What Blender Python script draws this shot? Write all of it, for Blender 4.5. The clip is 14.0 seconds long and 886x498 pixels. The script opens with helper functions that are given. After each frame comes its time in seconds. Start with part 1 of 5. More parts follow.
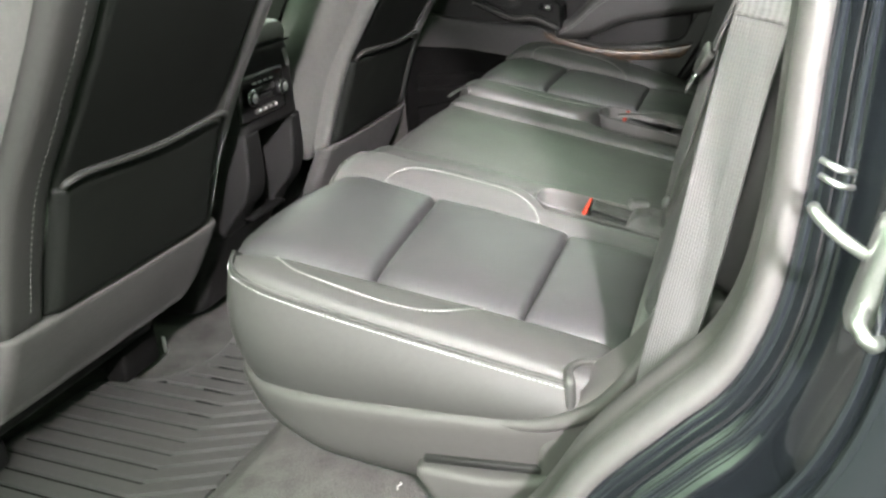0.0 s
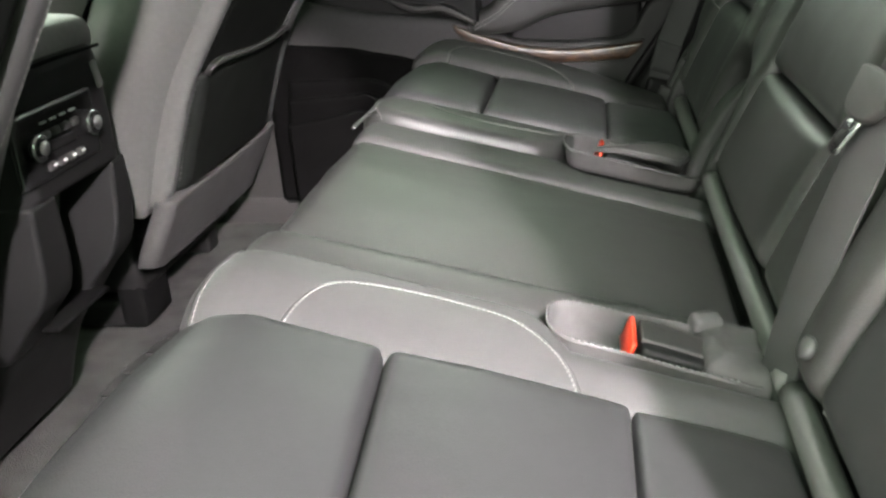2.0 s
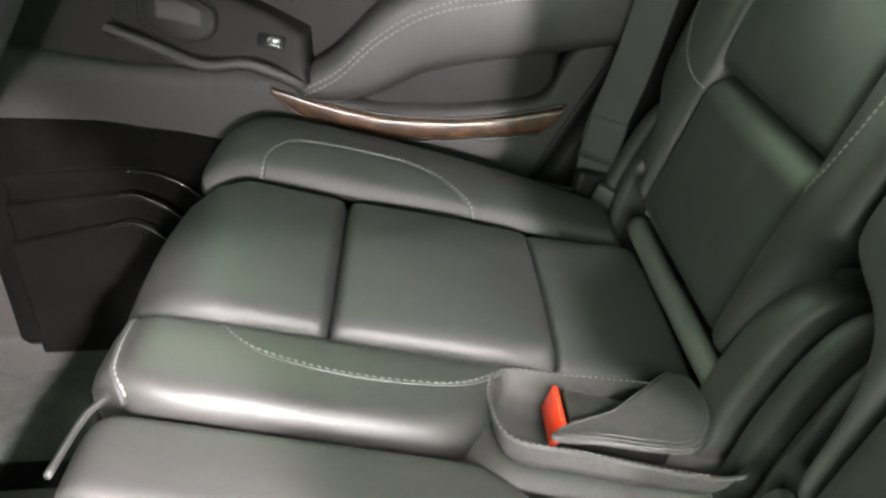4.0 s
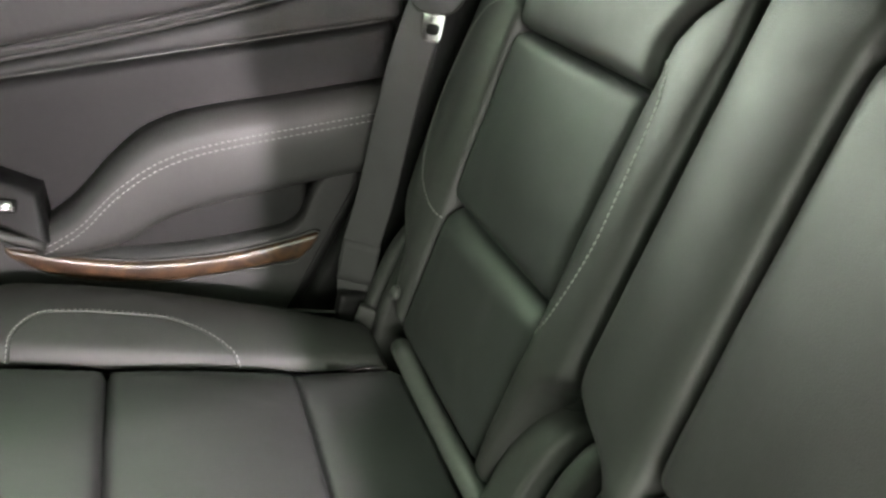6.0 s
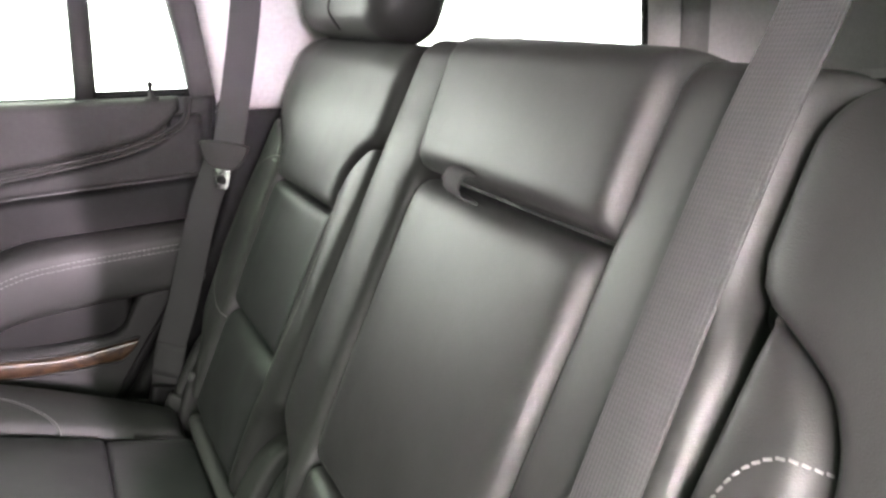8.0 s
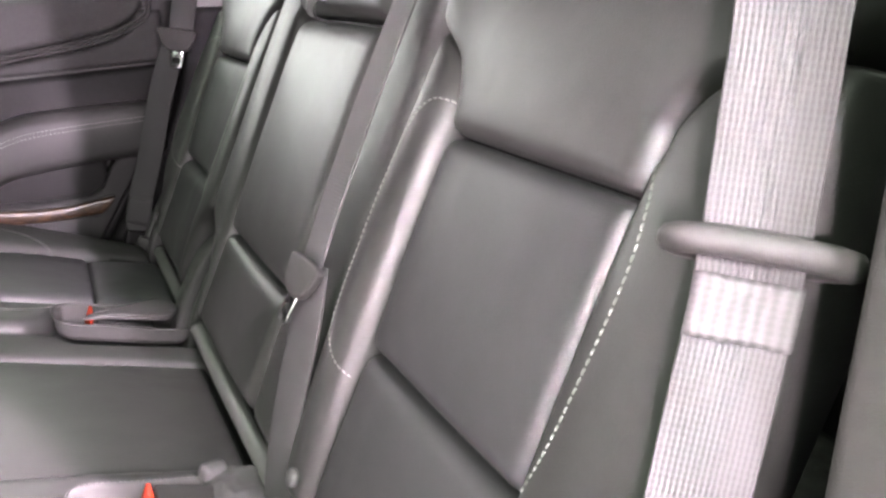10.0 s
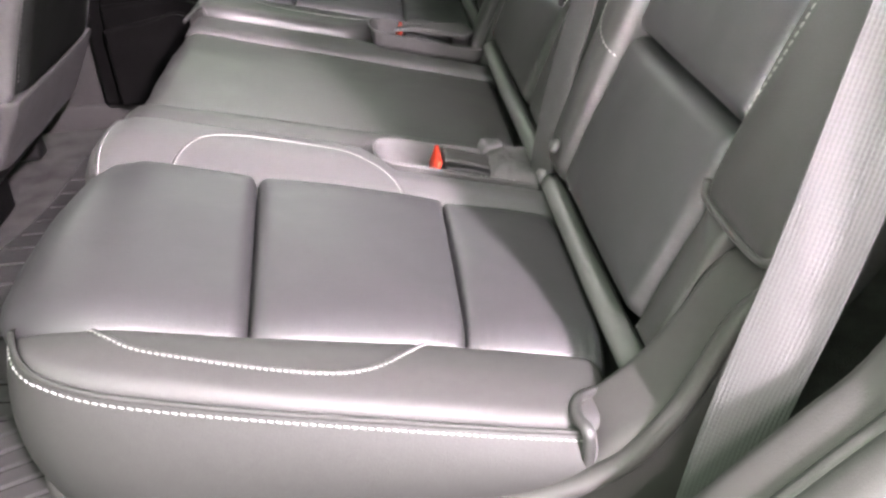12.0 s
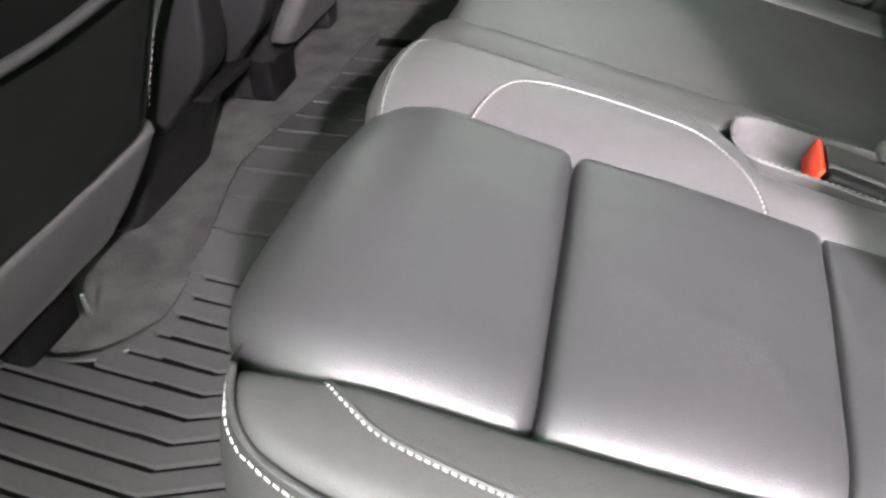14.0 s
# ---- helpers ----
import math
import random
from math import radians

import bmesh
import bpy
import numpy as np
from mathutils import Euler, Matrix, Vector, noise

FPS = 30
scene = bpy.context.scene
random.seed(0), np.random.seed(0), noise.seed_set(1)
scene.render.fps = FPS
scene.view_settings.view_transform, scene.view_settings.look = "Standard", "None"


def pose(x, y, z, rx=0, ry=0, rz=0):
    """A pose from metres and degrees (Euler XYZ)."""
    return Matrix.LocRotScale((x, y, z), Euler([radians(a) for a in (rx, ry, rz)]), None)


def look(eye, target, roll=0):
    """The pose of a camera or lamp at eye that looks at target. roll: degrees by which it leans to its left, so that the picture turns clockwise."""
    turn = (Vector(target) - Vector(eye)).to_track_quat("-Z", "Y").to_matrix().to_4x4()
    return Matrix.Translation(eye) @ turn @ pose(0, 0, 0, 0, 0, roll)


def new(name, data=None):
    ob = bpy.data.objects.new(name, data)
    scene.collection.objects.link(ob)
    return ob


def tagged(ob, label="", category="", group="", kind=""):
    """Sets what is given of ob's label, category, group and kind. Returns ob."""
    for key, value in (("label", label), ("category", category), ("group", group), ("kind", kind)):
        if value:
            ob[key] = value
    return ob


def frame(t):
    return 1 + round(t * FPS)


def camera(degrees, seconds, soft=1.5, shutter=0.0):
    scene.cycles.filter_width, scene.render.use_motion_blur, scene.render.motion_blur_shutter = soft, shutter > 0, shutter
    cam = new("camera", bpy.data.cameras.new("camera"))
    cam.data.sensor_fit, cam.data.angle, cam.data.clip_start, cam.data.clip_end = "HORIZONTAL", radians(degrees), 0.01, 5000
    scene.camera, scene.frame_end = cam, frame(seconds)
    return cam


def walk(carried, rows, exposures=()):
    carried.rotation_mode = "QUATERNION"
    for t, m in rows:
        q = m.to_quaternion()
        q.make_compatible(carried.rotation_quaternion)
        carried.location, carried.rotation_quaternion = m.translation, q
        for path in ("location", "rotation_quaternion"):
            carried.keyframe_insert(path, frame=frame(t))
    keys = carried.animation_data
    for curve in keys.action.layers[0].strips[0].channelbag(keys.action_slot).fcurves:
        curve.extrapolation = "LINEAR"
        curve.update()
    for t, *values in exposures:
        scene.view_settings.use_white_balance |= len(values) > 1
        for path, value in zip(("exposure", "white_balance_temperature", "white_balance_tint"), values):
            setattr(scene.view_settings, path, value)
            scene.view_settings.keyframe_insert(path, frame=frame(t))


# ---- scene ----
cam = camera(55.3, 14.0, soft=2.7)
EXPOSURES = [
    (0.0, -0.08, 6600, -3), (1.0, -0.26, 6500, -3), (2.0, -0.08, 6600, 0), (4.5, 0.76, 6750, -2), (5.5, 0.82, 6800, 0), (7.0, 0.64, 6700, 8),
    (9.5, 0.46, 6500, 24), (10.5, 0.4, 6500, 22), (11.5, 0.3, 6550, 18), (12.0, 0.02, 6550, 15), (12.5, -0.1, 6550, 13), (13.0, -0.12, 6550, 11), (14.0, -0.12, 6400, 6),
]
PATH = [
    (0, (0.085, -1.395, 0.726), (-0.591, 0.339, -0.006), -5.2),
    (0.5, (-0.028, -1.297, 0.702), (-0.706, 0.438, -0.027), -5.1),
    (1, (-0.08, -1.222, 0.682), (-0.609, 0.556, -0.064), -3.7),
    (1.5, (-0.127, -1.075, 0.682), (-0.556, 0.723, -0.083), -4.2),
    (2, (-0.171, -0.902, 0.687), (-0.51, 0.902, -0.107), -4.0),
    (2.2, (-0.198, -0.827, 0.691), (-0.509, 0.969, -0.133), -3.7),
    (4.3, (-0.245, -0.182, 0.754), (-0.12, 1.558, -0.225), -2.0),
    (4.5, (-0.242, -0.172, 0.753), (-0.043, 1.559, -0.23), -1.9),
    (5, (-0.232, -0.172, 0.762), (0.113, 1.542, -0.208), -1.1),
    (5.5, (-0.219, -0.19, 0.799), (0.221, 1.513, -0.153), -2.0),
    (6, (-0.217, -0.207, 0.863), (0.323, 1.494, -0.041), -1.5),
    (6.5, (-0.208, -0.254, 0.913), (0.457, 1.485, 0.184), -0.7),
    (7, (-0.192, -0.324, 0.931), (0.546, 1.43, 0.314), -0.4),
    (7.2, (-0.18, -0.362, 0.931), (0.573, 1.393, 0.339), -0.3),
    (9.3, (-0.16, -0.934, 0.844), (0.713, 0.786, 0.315), -1.1),
    (9.5, (-0.163, -0.944, 0.843), (0.696, 0.77, 0.274), -1.1),
    (10, (-0.167, -1.006, 0.794), (0.631, 0.722, 0.179), -1.4),
    (10.5, (-0.172, -1.052, 0.753), (0.472, 0.706, 0.047), -2.2),
    (11, (-0.179, -1.106, 0.736), (0.276, 0.65, -0.105), -3.0),
    (11.5, (-0.183, -1.136, 0.725), (0.052, 0.629, -0.185), -3.2),
    (12, (-0.183, -1.147, 0.722), (-0.09, 0.578, -0.287), -3.7),
    (12.5, (-0.216, -1.147, 0.703), (-0.249, 0.531, -0.383), -3.7),
    (13, (-0.247, -1.133, 0.695), (-0.468, 0.459, -0.496), -3.2),
    (13.5, (-0.247, -1.063, 0.694), (-0.629, 0.462, -0.542), -3.9),
    (14, (-0.262, -0.913, 0.7), (-0.725, 0.606, -0.517), -2.4),
]
walk(cam, [(t, look(eye, target, roll)) for t, eye, target, roll in PATH], EXPOSURES)

# ---------------------------------------------------------------- world and light
world = bpy.data.worlds.new("world")
scene.world = world
world.use_nodes = True
wn = world.node_tree
wn.nodes["Background"].inputs["Color"].default_value = (0.78, 1.0, 0.74, 1)
# a hall lit from overhead: bright above, dim walls lower down
wc, ws, wr = wn.nodes.new("ShaderNodeTexCoord"), wn.nodes.new("ShaderNodeSeparateXYZ"), wn.nodes.new("ShaderNodeMapRange")
wr.interpolation_type = "SMOOTHSTEP"
for key, value in (("From Min", 0.02), ("From Max", 0.62), ("To Min", 0.12), ("To Max", 6.6)):
    wr.inputs[key].default_value = value
wn.links.new(wc.outputs["Generated"], ws.inputs["Vector"])
wn.links.new(ws.outputs["Z"], wr.inputs["Value"])
wn.links.new(wr.outputs["Result"], wn.nodes["Background"].inputs["Strength"])


def area_lamp(name, eye, target, sx, sy, power, colour, beam=180):
    """A rectangular lamp; beam narrows its light to that full angle, in degrees."""
    data = bpy.data.lights.new(name, "AREA")
    data.shape, data.size, data.size_y, data.energy, data.color = "RECTANGLE", sx, sy, power, colour
    data.spread = math.radians(beam)
    ob = new(name, data)
    ob.matrix_world = look(eye, target)
    return ob


# broad unseen lamp added to fill surfaces facing the open door
area_lamp("added_fill_light", (-1.2, -8.2, 2.3), (-0.1, -0.3, 0.6), 3.0, 2.2, 330, (1.0, 0.91, 0.94))
# narrow lamp added only to brighten the near backrest; no such source is known
area_lamp("added_backrest_lamp", (-4.0, -6.0, 2.0), (0.14, -0.56, 0.69), 0.5, 0.5, 3.6, (1.0, 0.88, 0.9), 5.8)
area_lamp("shop_strip_lamp", (1.08, -3.1, 2.13), (-0.2, -0.45, 0.38), 0.1, 0.1, 31, (1.0, 0.86, 0.95), 30)
area_lamp("shop_strip_lamp", (0.27, -3.6, 3.1), (-0.2, 0.15, 0.36), 0.1, 0.06, 14, (1.0, 0.88, 0.95), 36)
# unseen lamp, placed by the upright shadow edge on the far door
area_lamp("unseen_side_lamp", (0.98, -7.0, 2.1), (-0.15, 0.75, 0.42), 0.12, 0.5, 4.2, (1.0, 0.88, 0.97), 10)
# small added lamp that lifts the far belt, pillar and upper door
area_lamp("added_belt_lamp", (-1.5, -7.0, 1.35), (0.05, 0.82, 0.86), 0.4, 0.4, 0.65, (1.0, 0.86, 0.98), 4)


# ---------------------------------------------------------------- materials
def material(name, colour, rough=0.5, metal=0.0, spec=0.5, grain=None, bump=0.15, mottle=0.12, stain=6.0,
             coat=0.0, emit=None, rough_var=0.08):
    """A procedural surface: mottled colour at two scales, varied gloss, fine relief. grain: cells per metre."""
    m = bpy.data.materials.new(name)
    m.use_nodes = True
    nt = m.node_tree
    b = nt.nodes["Principled BSDF"]
    b.inputs["Roughness"].default_value = rough
    b.inputs["Metallic"].default_value = metal
    b.inputs["Specular IOR Level"].default_value = spec
    b.inputs["Coat Weight"].default_value = coat
    b.inputs["Coat Roughness"].default_value = 0.05
    co = nt.nodes.new("ShaderNodeTexCoord")
    n1 = nt.nodes.new("ShaderNodeTexNoise")
    n1.inputs["Scale"].default_value, n1.inputs["Detail"].default_value = stain, 6
    n2 = nt.nodes.new("ShaderNodeTexNoise")
    n2.inputs["Scale"].default_value, n2.inputs["Detail"].default_value = stain * 23, 4
    for n in (n1, n2):
        nt.links.new(co.outputs["Object"], n.inputs["Vector"])
    add = nt.nodes.new("ShaderNodeMath")
    add.operation = "ADD"
    nt.links.new(n1.outputs["Fac"], add.inputs[0])
    nt.links.new(n2.outputs["Fac"], add.inputs[1])
    ramp = nt.nodes.new("ShaderNodeMapRange")
    ramp.inputs["From Min"].default_value, ramp.inputs["From Max"].default_value = 0.6, 1.4
    nt.links.new(add.outputs[0], ramp.inputs["Value"])
    mix = nt.nodes.new("ShaderNodeMix")
    mix.data_type = "RGBA"
    mix.inputs["A"].default_value = (*[c * (1 - mottle) for c in colour], 1)
    mix.inputs["B"].default_value = (*[min(1, c * (1 + mottle)) for c in colour], 1)
    nt.links.new(ramp.outputs["Result"], mix.inputs["Factor"])
    nt.links.new(mix.outputs["Result"], b.inputs["Base Color"])
    rr = nt.nodes.new("ShaderNodeMapRange")
    rr.inputs["To Min"].default_value, rr.inputs["To Max"].default_value = max(0.02, rough - rough_var), min(1, rough + rough_var)
    nt.links.new(n1.outputs["Fac"], rr.inputs["Value"])
    nt.links.new(rr.outputs["Result"], b.inputs["Roughness"])
    if grain:
        v = nt.nodes.new("ShaderNodeTexVoronoi")
        v.feature = "F1"
        v.inputs["Scale"].default_value = grain
        nt.links.new(co.outputs["Object"], v.inputs["Vector"])
        bp = nt.nodes.new("ShaderNodeBump")
        bp.inputs["Strength"].default_value, bp.inputs["Distance"].default_value = bump, 0.5 / grain
        nt.links.new(v.outputs["Distance"], bp.inputs["Height"])
        b2 = nt.nodes.new("ShaderNodeBump")
        b2.inputs["Strength"].default_value, b2.inputs["Distance"].default_value = 0.25, 0.004
        n3 = nt.nodes.new("ShaderNodeTexNoise")
        n3.inputs["Scale"].default_value = 14
        nt.links.new(co.outputs["Object"], n3.inputs["Vector"])
        nt.links.new(n3.outputs["Fac"], b2.inputs["Height"])
        nt.links.new(bp.outputs["Normal"], b2.inputs["Normal"])
        nt.links.new(b2.outputs["Normal"], b.inputs["Normal"])
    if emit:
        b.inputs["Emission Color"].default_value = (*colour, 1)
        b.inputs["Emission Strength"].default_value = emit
    return m


def woven(name, colour, across, along, axis_mix=0.5, rough=0.75, depth=0.0006, use="Object"):
    """Webbing: crossed waves in the mesh's own strip coordinates."""
    m = material(name, colour, rough, mottle=0.08, stain=30)
    nt = m.node_tree
    b = nt.nodes["Principled BSDF"]
    co = nt.nodes.new("ShaderNodeUVMap")
    waves = []
    for direction, scale in (("X", across), ("Y", along)):
        w = nt.nodes.new("ShaderNodeTexWave")
        w.bands_direction = direction
        w.inputs["Scale"].default_value = scale
        w.inputs["Distortion"].default_value = 1.2
        w.inputs["Detail Scale"].default_value = 3.0
        nt.links.new(co.outputs["UV"], w.inputs["Vector"])
        waves.append(w.outputs["Fac"])
    mul = nt.nodes.new("ShaderNodeMath")
    mul.operation = "MULTIPLY_ADD"
    mul.inputs[1].default_value = 0.3
    nt.links.new(waves[1], mul.inputs[0])
    nt.links.new(waves[0], mul.inputs[2])
    height = mul.outputs[0]
    bp = nt.nodes.new("ShaderNodeBump")
    bp.inputs["Strength"].default_value, bp.inputs["Distance"].default_value = 0.55, depth
    shade = nt.nodes.new("ShaderNodeMix")
    shade.data_type = "RGBA"
    shade.inputs["A"].default_value = (*[c * 0.66 for c in colour], 1)
    shade.inputs["B"].default_value = (*colour, 1)
    nt.links.new(height, shade.inputs["Factor"])
    nt.links.new(shade.outputs["Result"], b.inputs["Base Color"])
    nt.links.new(height, bp.inputs["Height"])
    nt.links.new(bp.outputs["Normal"], b.inputs["Normal"])
    return m


LEATHER = material("black_leather", (0.028, 0.028, 0.027), 0.43, spec=0.5, grain=900, bump=0.22, mottle=0.1)
# paler copy of the leather: lamp light on the near inner bolster, as colour
LIT_BOLSTER = material("lit_black_leather", (0.052, 0.052, 0.051), 0.48, spec=0.45, grain=900, bump=0.2, mottle=0.1)
SIDE_LEATHER = material("black_side_vinyl", (0.026, 0.026, 0.025), 0.62, spec=0.28, grain=900, bump=0.22, mottle=0.12)
LEATHER_PERF = material("black_leather_insert", (0.027, 0.027, 0.028), 0.47, grain=900, bump=0.25, mottle=0.1)
VINYL = material("black_vinyl", (0.045, 0.045, 0.044), 0.48, grain=700, bump=0.2)
PLASTIC = material("charcoal_plastic", (0.033, 0.032, 0.031), 0.52, spec=0.3, grain=1100, bump=0.25)
DARK_PLASTIC = material("black_plastic", (0.009, 0.009, 0.009), 0.5, spec=0.16, grain=900, bump=0.15)
GLOSS = material("gloss_black_plastic", (0.01, 0.01, 0.01), 0.16, mottle=0.05)
PILLAR_GREY = material("mid_grey_trim", (0.2, 0.2, 0.198), 0.55, grain=900, bump=0.15)
GREY_TRIM = material("light_grey_trim", (0.58, 0.565, 0.57), 0.6, grain=900, bump=0.15)
CARPET = material("charcoal_carpet", (0.048, 0.047, 0.045), 0.95, grain=380, bump=1.0, mottle=0.7, stain=22, spec=0.2)
# carpet colour taken down to near black for the shade at the door foot
DOOR_CARPET_SHADE = material("shaded_door_carpet", (0.0035, 0.0034, 0.0034), 0.95, grain=380, bump=0.8, mottle=0.6, stain=22, spec=0.04)
# near black: the shade of mat grooves and recesses, put into the colour
SHADE_BLACK = material("shade_black_rubber", (0.003, 0.003, 0.003), 0.9, mottle=0.3, spec=0.08)
BUTTON = material("matte_grey_plastic", (0.055, 0.055, 0.055), 0.6, mottle=0.06)
BUTTON_WHITE = material("pale_plastic", (0.55, 0.55, 0.54), 0.5, mottle=0.06)
ROLL_VINYL = material("charcoal_roll_vinyl", (0.085, 0.085, 0.083), 0.42, grain=800, bump=0.15)
PLINTH = material("matte_black_plastic", (0.016, 0.0158, 0.0158), 0.55, spec=0.12, grain=900, bump=0.15)
HINGE = material("satin_black_plastic", (0.04, 0.04, 0.039), 0.5, spec=0.4, grain=900, bump=0.15)
OUTER_LEATHER = material("matte_black_leather", (0.034, 0.034, 0.033), 0.56, spec=0.34, grain=900, bump=0.22, mottle=0.1)
# front seat sides, lightened in colour for the light that falls on them
LIT_SIDE_VINYL = material("lit_black_vinyl", (0.075, 0.076, 0.073), 0.5, grain=800, bump=0.2)
DOOR_VINYL = material("dark_grey_door_vinyl", (0.044, 0.043, 0.043), 0.6, spec=0.16, grain=800, bump=0.2)
DOOR_PLASTIC = material("dark_grey_door_plastic", (0.036, 0.0355, 0.0355), 0.6, spec=0.15, grain=1000, bump=0.2)
RUBBER = material("black_rubber", (0.034, 0.034, 0.0335), 0.5, grain=600, bump=0.15, mottle=0.2)
SEAL = material("grey_door_seal", (0.045, 0.044, 0.043), 0.6, grain=1000, bump=0.2)
THREAD = material("white_thread", (0.24, 0.237, 0.232), 0.6, stain=200)
GREY_THREAD = material("grey_thread", (0.2, 0.2, 0.195), 0.7, stain=200)
RED = material("red_plastic", (0.85, 0.05, 0.015), 0.4, mottle=0.05)
CHROME = material("polished_steel", (0.75, 0.75, 0.76), 0.18, metal=1.0, mottle=0.05)
STEEL = material("zinc_steel", (0.62, 0.62, 0.62), 0.35, metal=1.0, mottle=0.12, stain=40)
PAINT = material("black_car_paint", (0.006, 0.007, 0.009), 0.12, coat=1.0, mottle=0.1, rough_var=0.03)
BELT = woven("grey_webbing", (0.06, 0.059, 0.06), 120, 90, depth=0.0006)
BELT_SEWN = woven("sewn_webbing", (0.08, 0.078, 0.08), 55, 90)
BELT_DARK = woven("dark_webbing", (0.042, 0.042, 0.042), 150, 200, depth=0.0004)
FABRIC = material("charcoal_fabric", (0.045, 0.044, 0.043), 0.9, grain=800, bump=0.6, mottle=0.2)
HEADLINER = material("grey_headliner", (0.38, 0.375, 0.36), 0.95, grain=700, bump=0.4)
WALL_WHITE = material("white_shop_wall", (0.8, 0.8, 0.79), 0.7, stain=2)
CONCRETE = material("shop_concrete", (0.05, 0.049, 0.048), 0.6, stain=3, mottle=0.2)


def wood_material():
    m = material("burl_wood", (0.1, 0.045, 0.02), 0.35, coat=0.6)
    nt = m.node_tree
    b = nt.nodes["Principled BSDF"]
    co = nt.nodes.new("ShaderNodeTexCoord")
    n = nt.nodes.new("ShaderNodeTexNoise")
    n.inputs["Scale"].default_value, n.inputs["Detail"].default_value, n.inputs["Distortion"].default_value = 28, 8, 2.0
    nt.links.new(co.outputs["Object"], n.inputs["Vector"])
    r = nt.nodes.new("ShaderNodeValToRGB")
    r.color_ramp.elements[0].position, r.color_ramp.elements[0].color = 0.35, (0.012, 0.006, 0.0035, 1)
    r.color_ramp.elements[1].position, r.color_ramp.elements[1].color = 0.72, (0.085, 0.046, 0.023, 1)
    nt.links.new(n.outputs["Fac"], r.inputs["Fac"])
    nt.links.new(r.outputs["Color"], b.inputs["Base Color"])
    return m


WOOD = wood_material()


def glass_material():
    m = bpy.data.materials.new("window_glass")
    m.use_nodes = True
    b = m.node_tree.nodes["Principled BSDF"]
    b.inputs["Base Color"].default_value = (0.9, 0.94, 0.92, 1)
    b.inputs["Transmission Weight"].default_value = 1.0
    b.inputs["Roughness"].default_value = 0.0
    b.inputs["IOR"].default_value = 1.1
    return m


GLASS = glass_material()


# ---------------------------------------------------------------- mesh helpers
def thing(name, at, label, category, group="", kind=""):
    ob = new(name)
    ob.location = at
    ob.empty_display_size = 0.05
    return tagged(ob, label, category, group, kind)


def obj(name, verts, faces, mat, parent=None, label="", smooth=True, uvs=None):
    me = bpy.data.meshes.new(name)
    me.from_pydata([tuple(v) for v in verts], [], faces)
    me.materials.append(mat)
    if smooth:
        me.polygons.foreach_set("use_smooth", [True] * len(me.polygons))
    if uvs is not None:
        layer = me.uv_layers.new(name="UVMap")
        for loop in me.loops:
            layer.data[loop.index].uv = uvs[loop.vertex_index]
    bm = bmesh.new()
    bm.from_mesh(me)
    bmesh.ops.recalc_face_normals(bm, faces=bm.faces)
    bm.to_mesh(me)
    bm.free()
    ob = new(name, me)
    if parent is not None:
        ob.parent = parent
        # parts of a part hang on a mesh that already stands in world coordinates
        ob.matrix_parent_inverse = Matrix.Translation(-parent.location) if parent.type == "EMPTY" else Matrix()
    if label:
        tagged(ob, label)
    return ob


def part(name, bm, mat, parent, label="", smooth=True):
    me = bpy.data.meshes.new(name)
    bm.verts.index_update()
    verts = [v.co.copy() for v in bm.verts]
    faces = [[v.index for v in f.verts] for f in bm.faces]
    bm.free()
    bpy.data.meshes.remove(me)
    return obj(name, verts, faces, mat, parent, label, smooth)


def curve(*pts):
    """A smooth function through (a, b) pairs."""
    xs, ys = [p[0] for p in pts], [p[1] for p in pts]
    n = len(pts)
    if n == 1:
        return lambda a: ys[0]
    sl = [(ys[i + 1] - ys[i]) / (xs[i + 1] - xs[i]) for i in range(n - 1)]
    tg = [sl[0]] + [0.0 if sl[i - 1] * sl[i] <= 0 else 2 * sl[i - 1] * sl[i] / (sl[i - 1] + sl[i]) for i in range(1, n - 1)] + [sl[-1]]

    def f(a):
        if a <= xs[0]:
            return ys[0]
        if a >= xs[-1]:
            return ys[-1]
        i = max(k for k in range(n - 1) if xs[k] <= a)
        h = xs[i + 1] - xs[i]
        t = (a - xs[i]) / h
        return ((2 * t**3 - 3 * t**2 + 1) * ys[i] + (t**3 - 2 * t**2 + t) * h * tg[i]
                + (3 * t**2 - 2 * t**3) * ys[i + 1] + (t**3 - t**2) * h * tg[i + 1])
    return f


def const(v):
    return lambda a: v


def spread(n):
    """0 to 1, closer together at the ends."""
    ts = [2 * i / n - 1 for i in range(n + 1)]
    return [0.5 + 0.5 * math.copysign(abs(t) ** 0.6, t) for t in ts]


TOPS = {}


def edge_drop(d, r, depth=None):
    if r <= 0 or d >= r:
        return 0.0
    k = 1 - d / r
    return (r if depth is None else depth) * (1 - math.sqrt(max(0.0, 1 - k * k)))


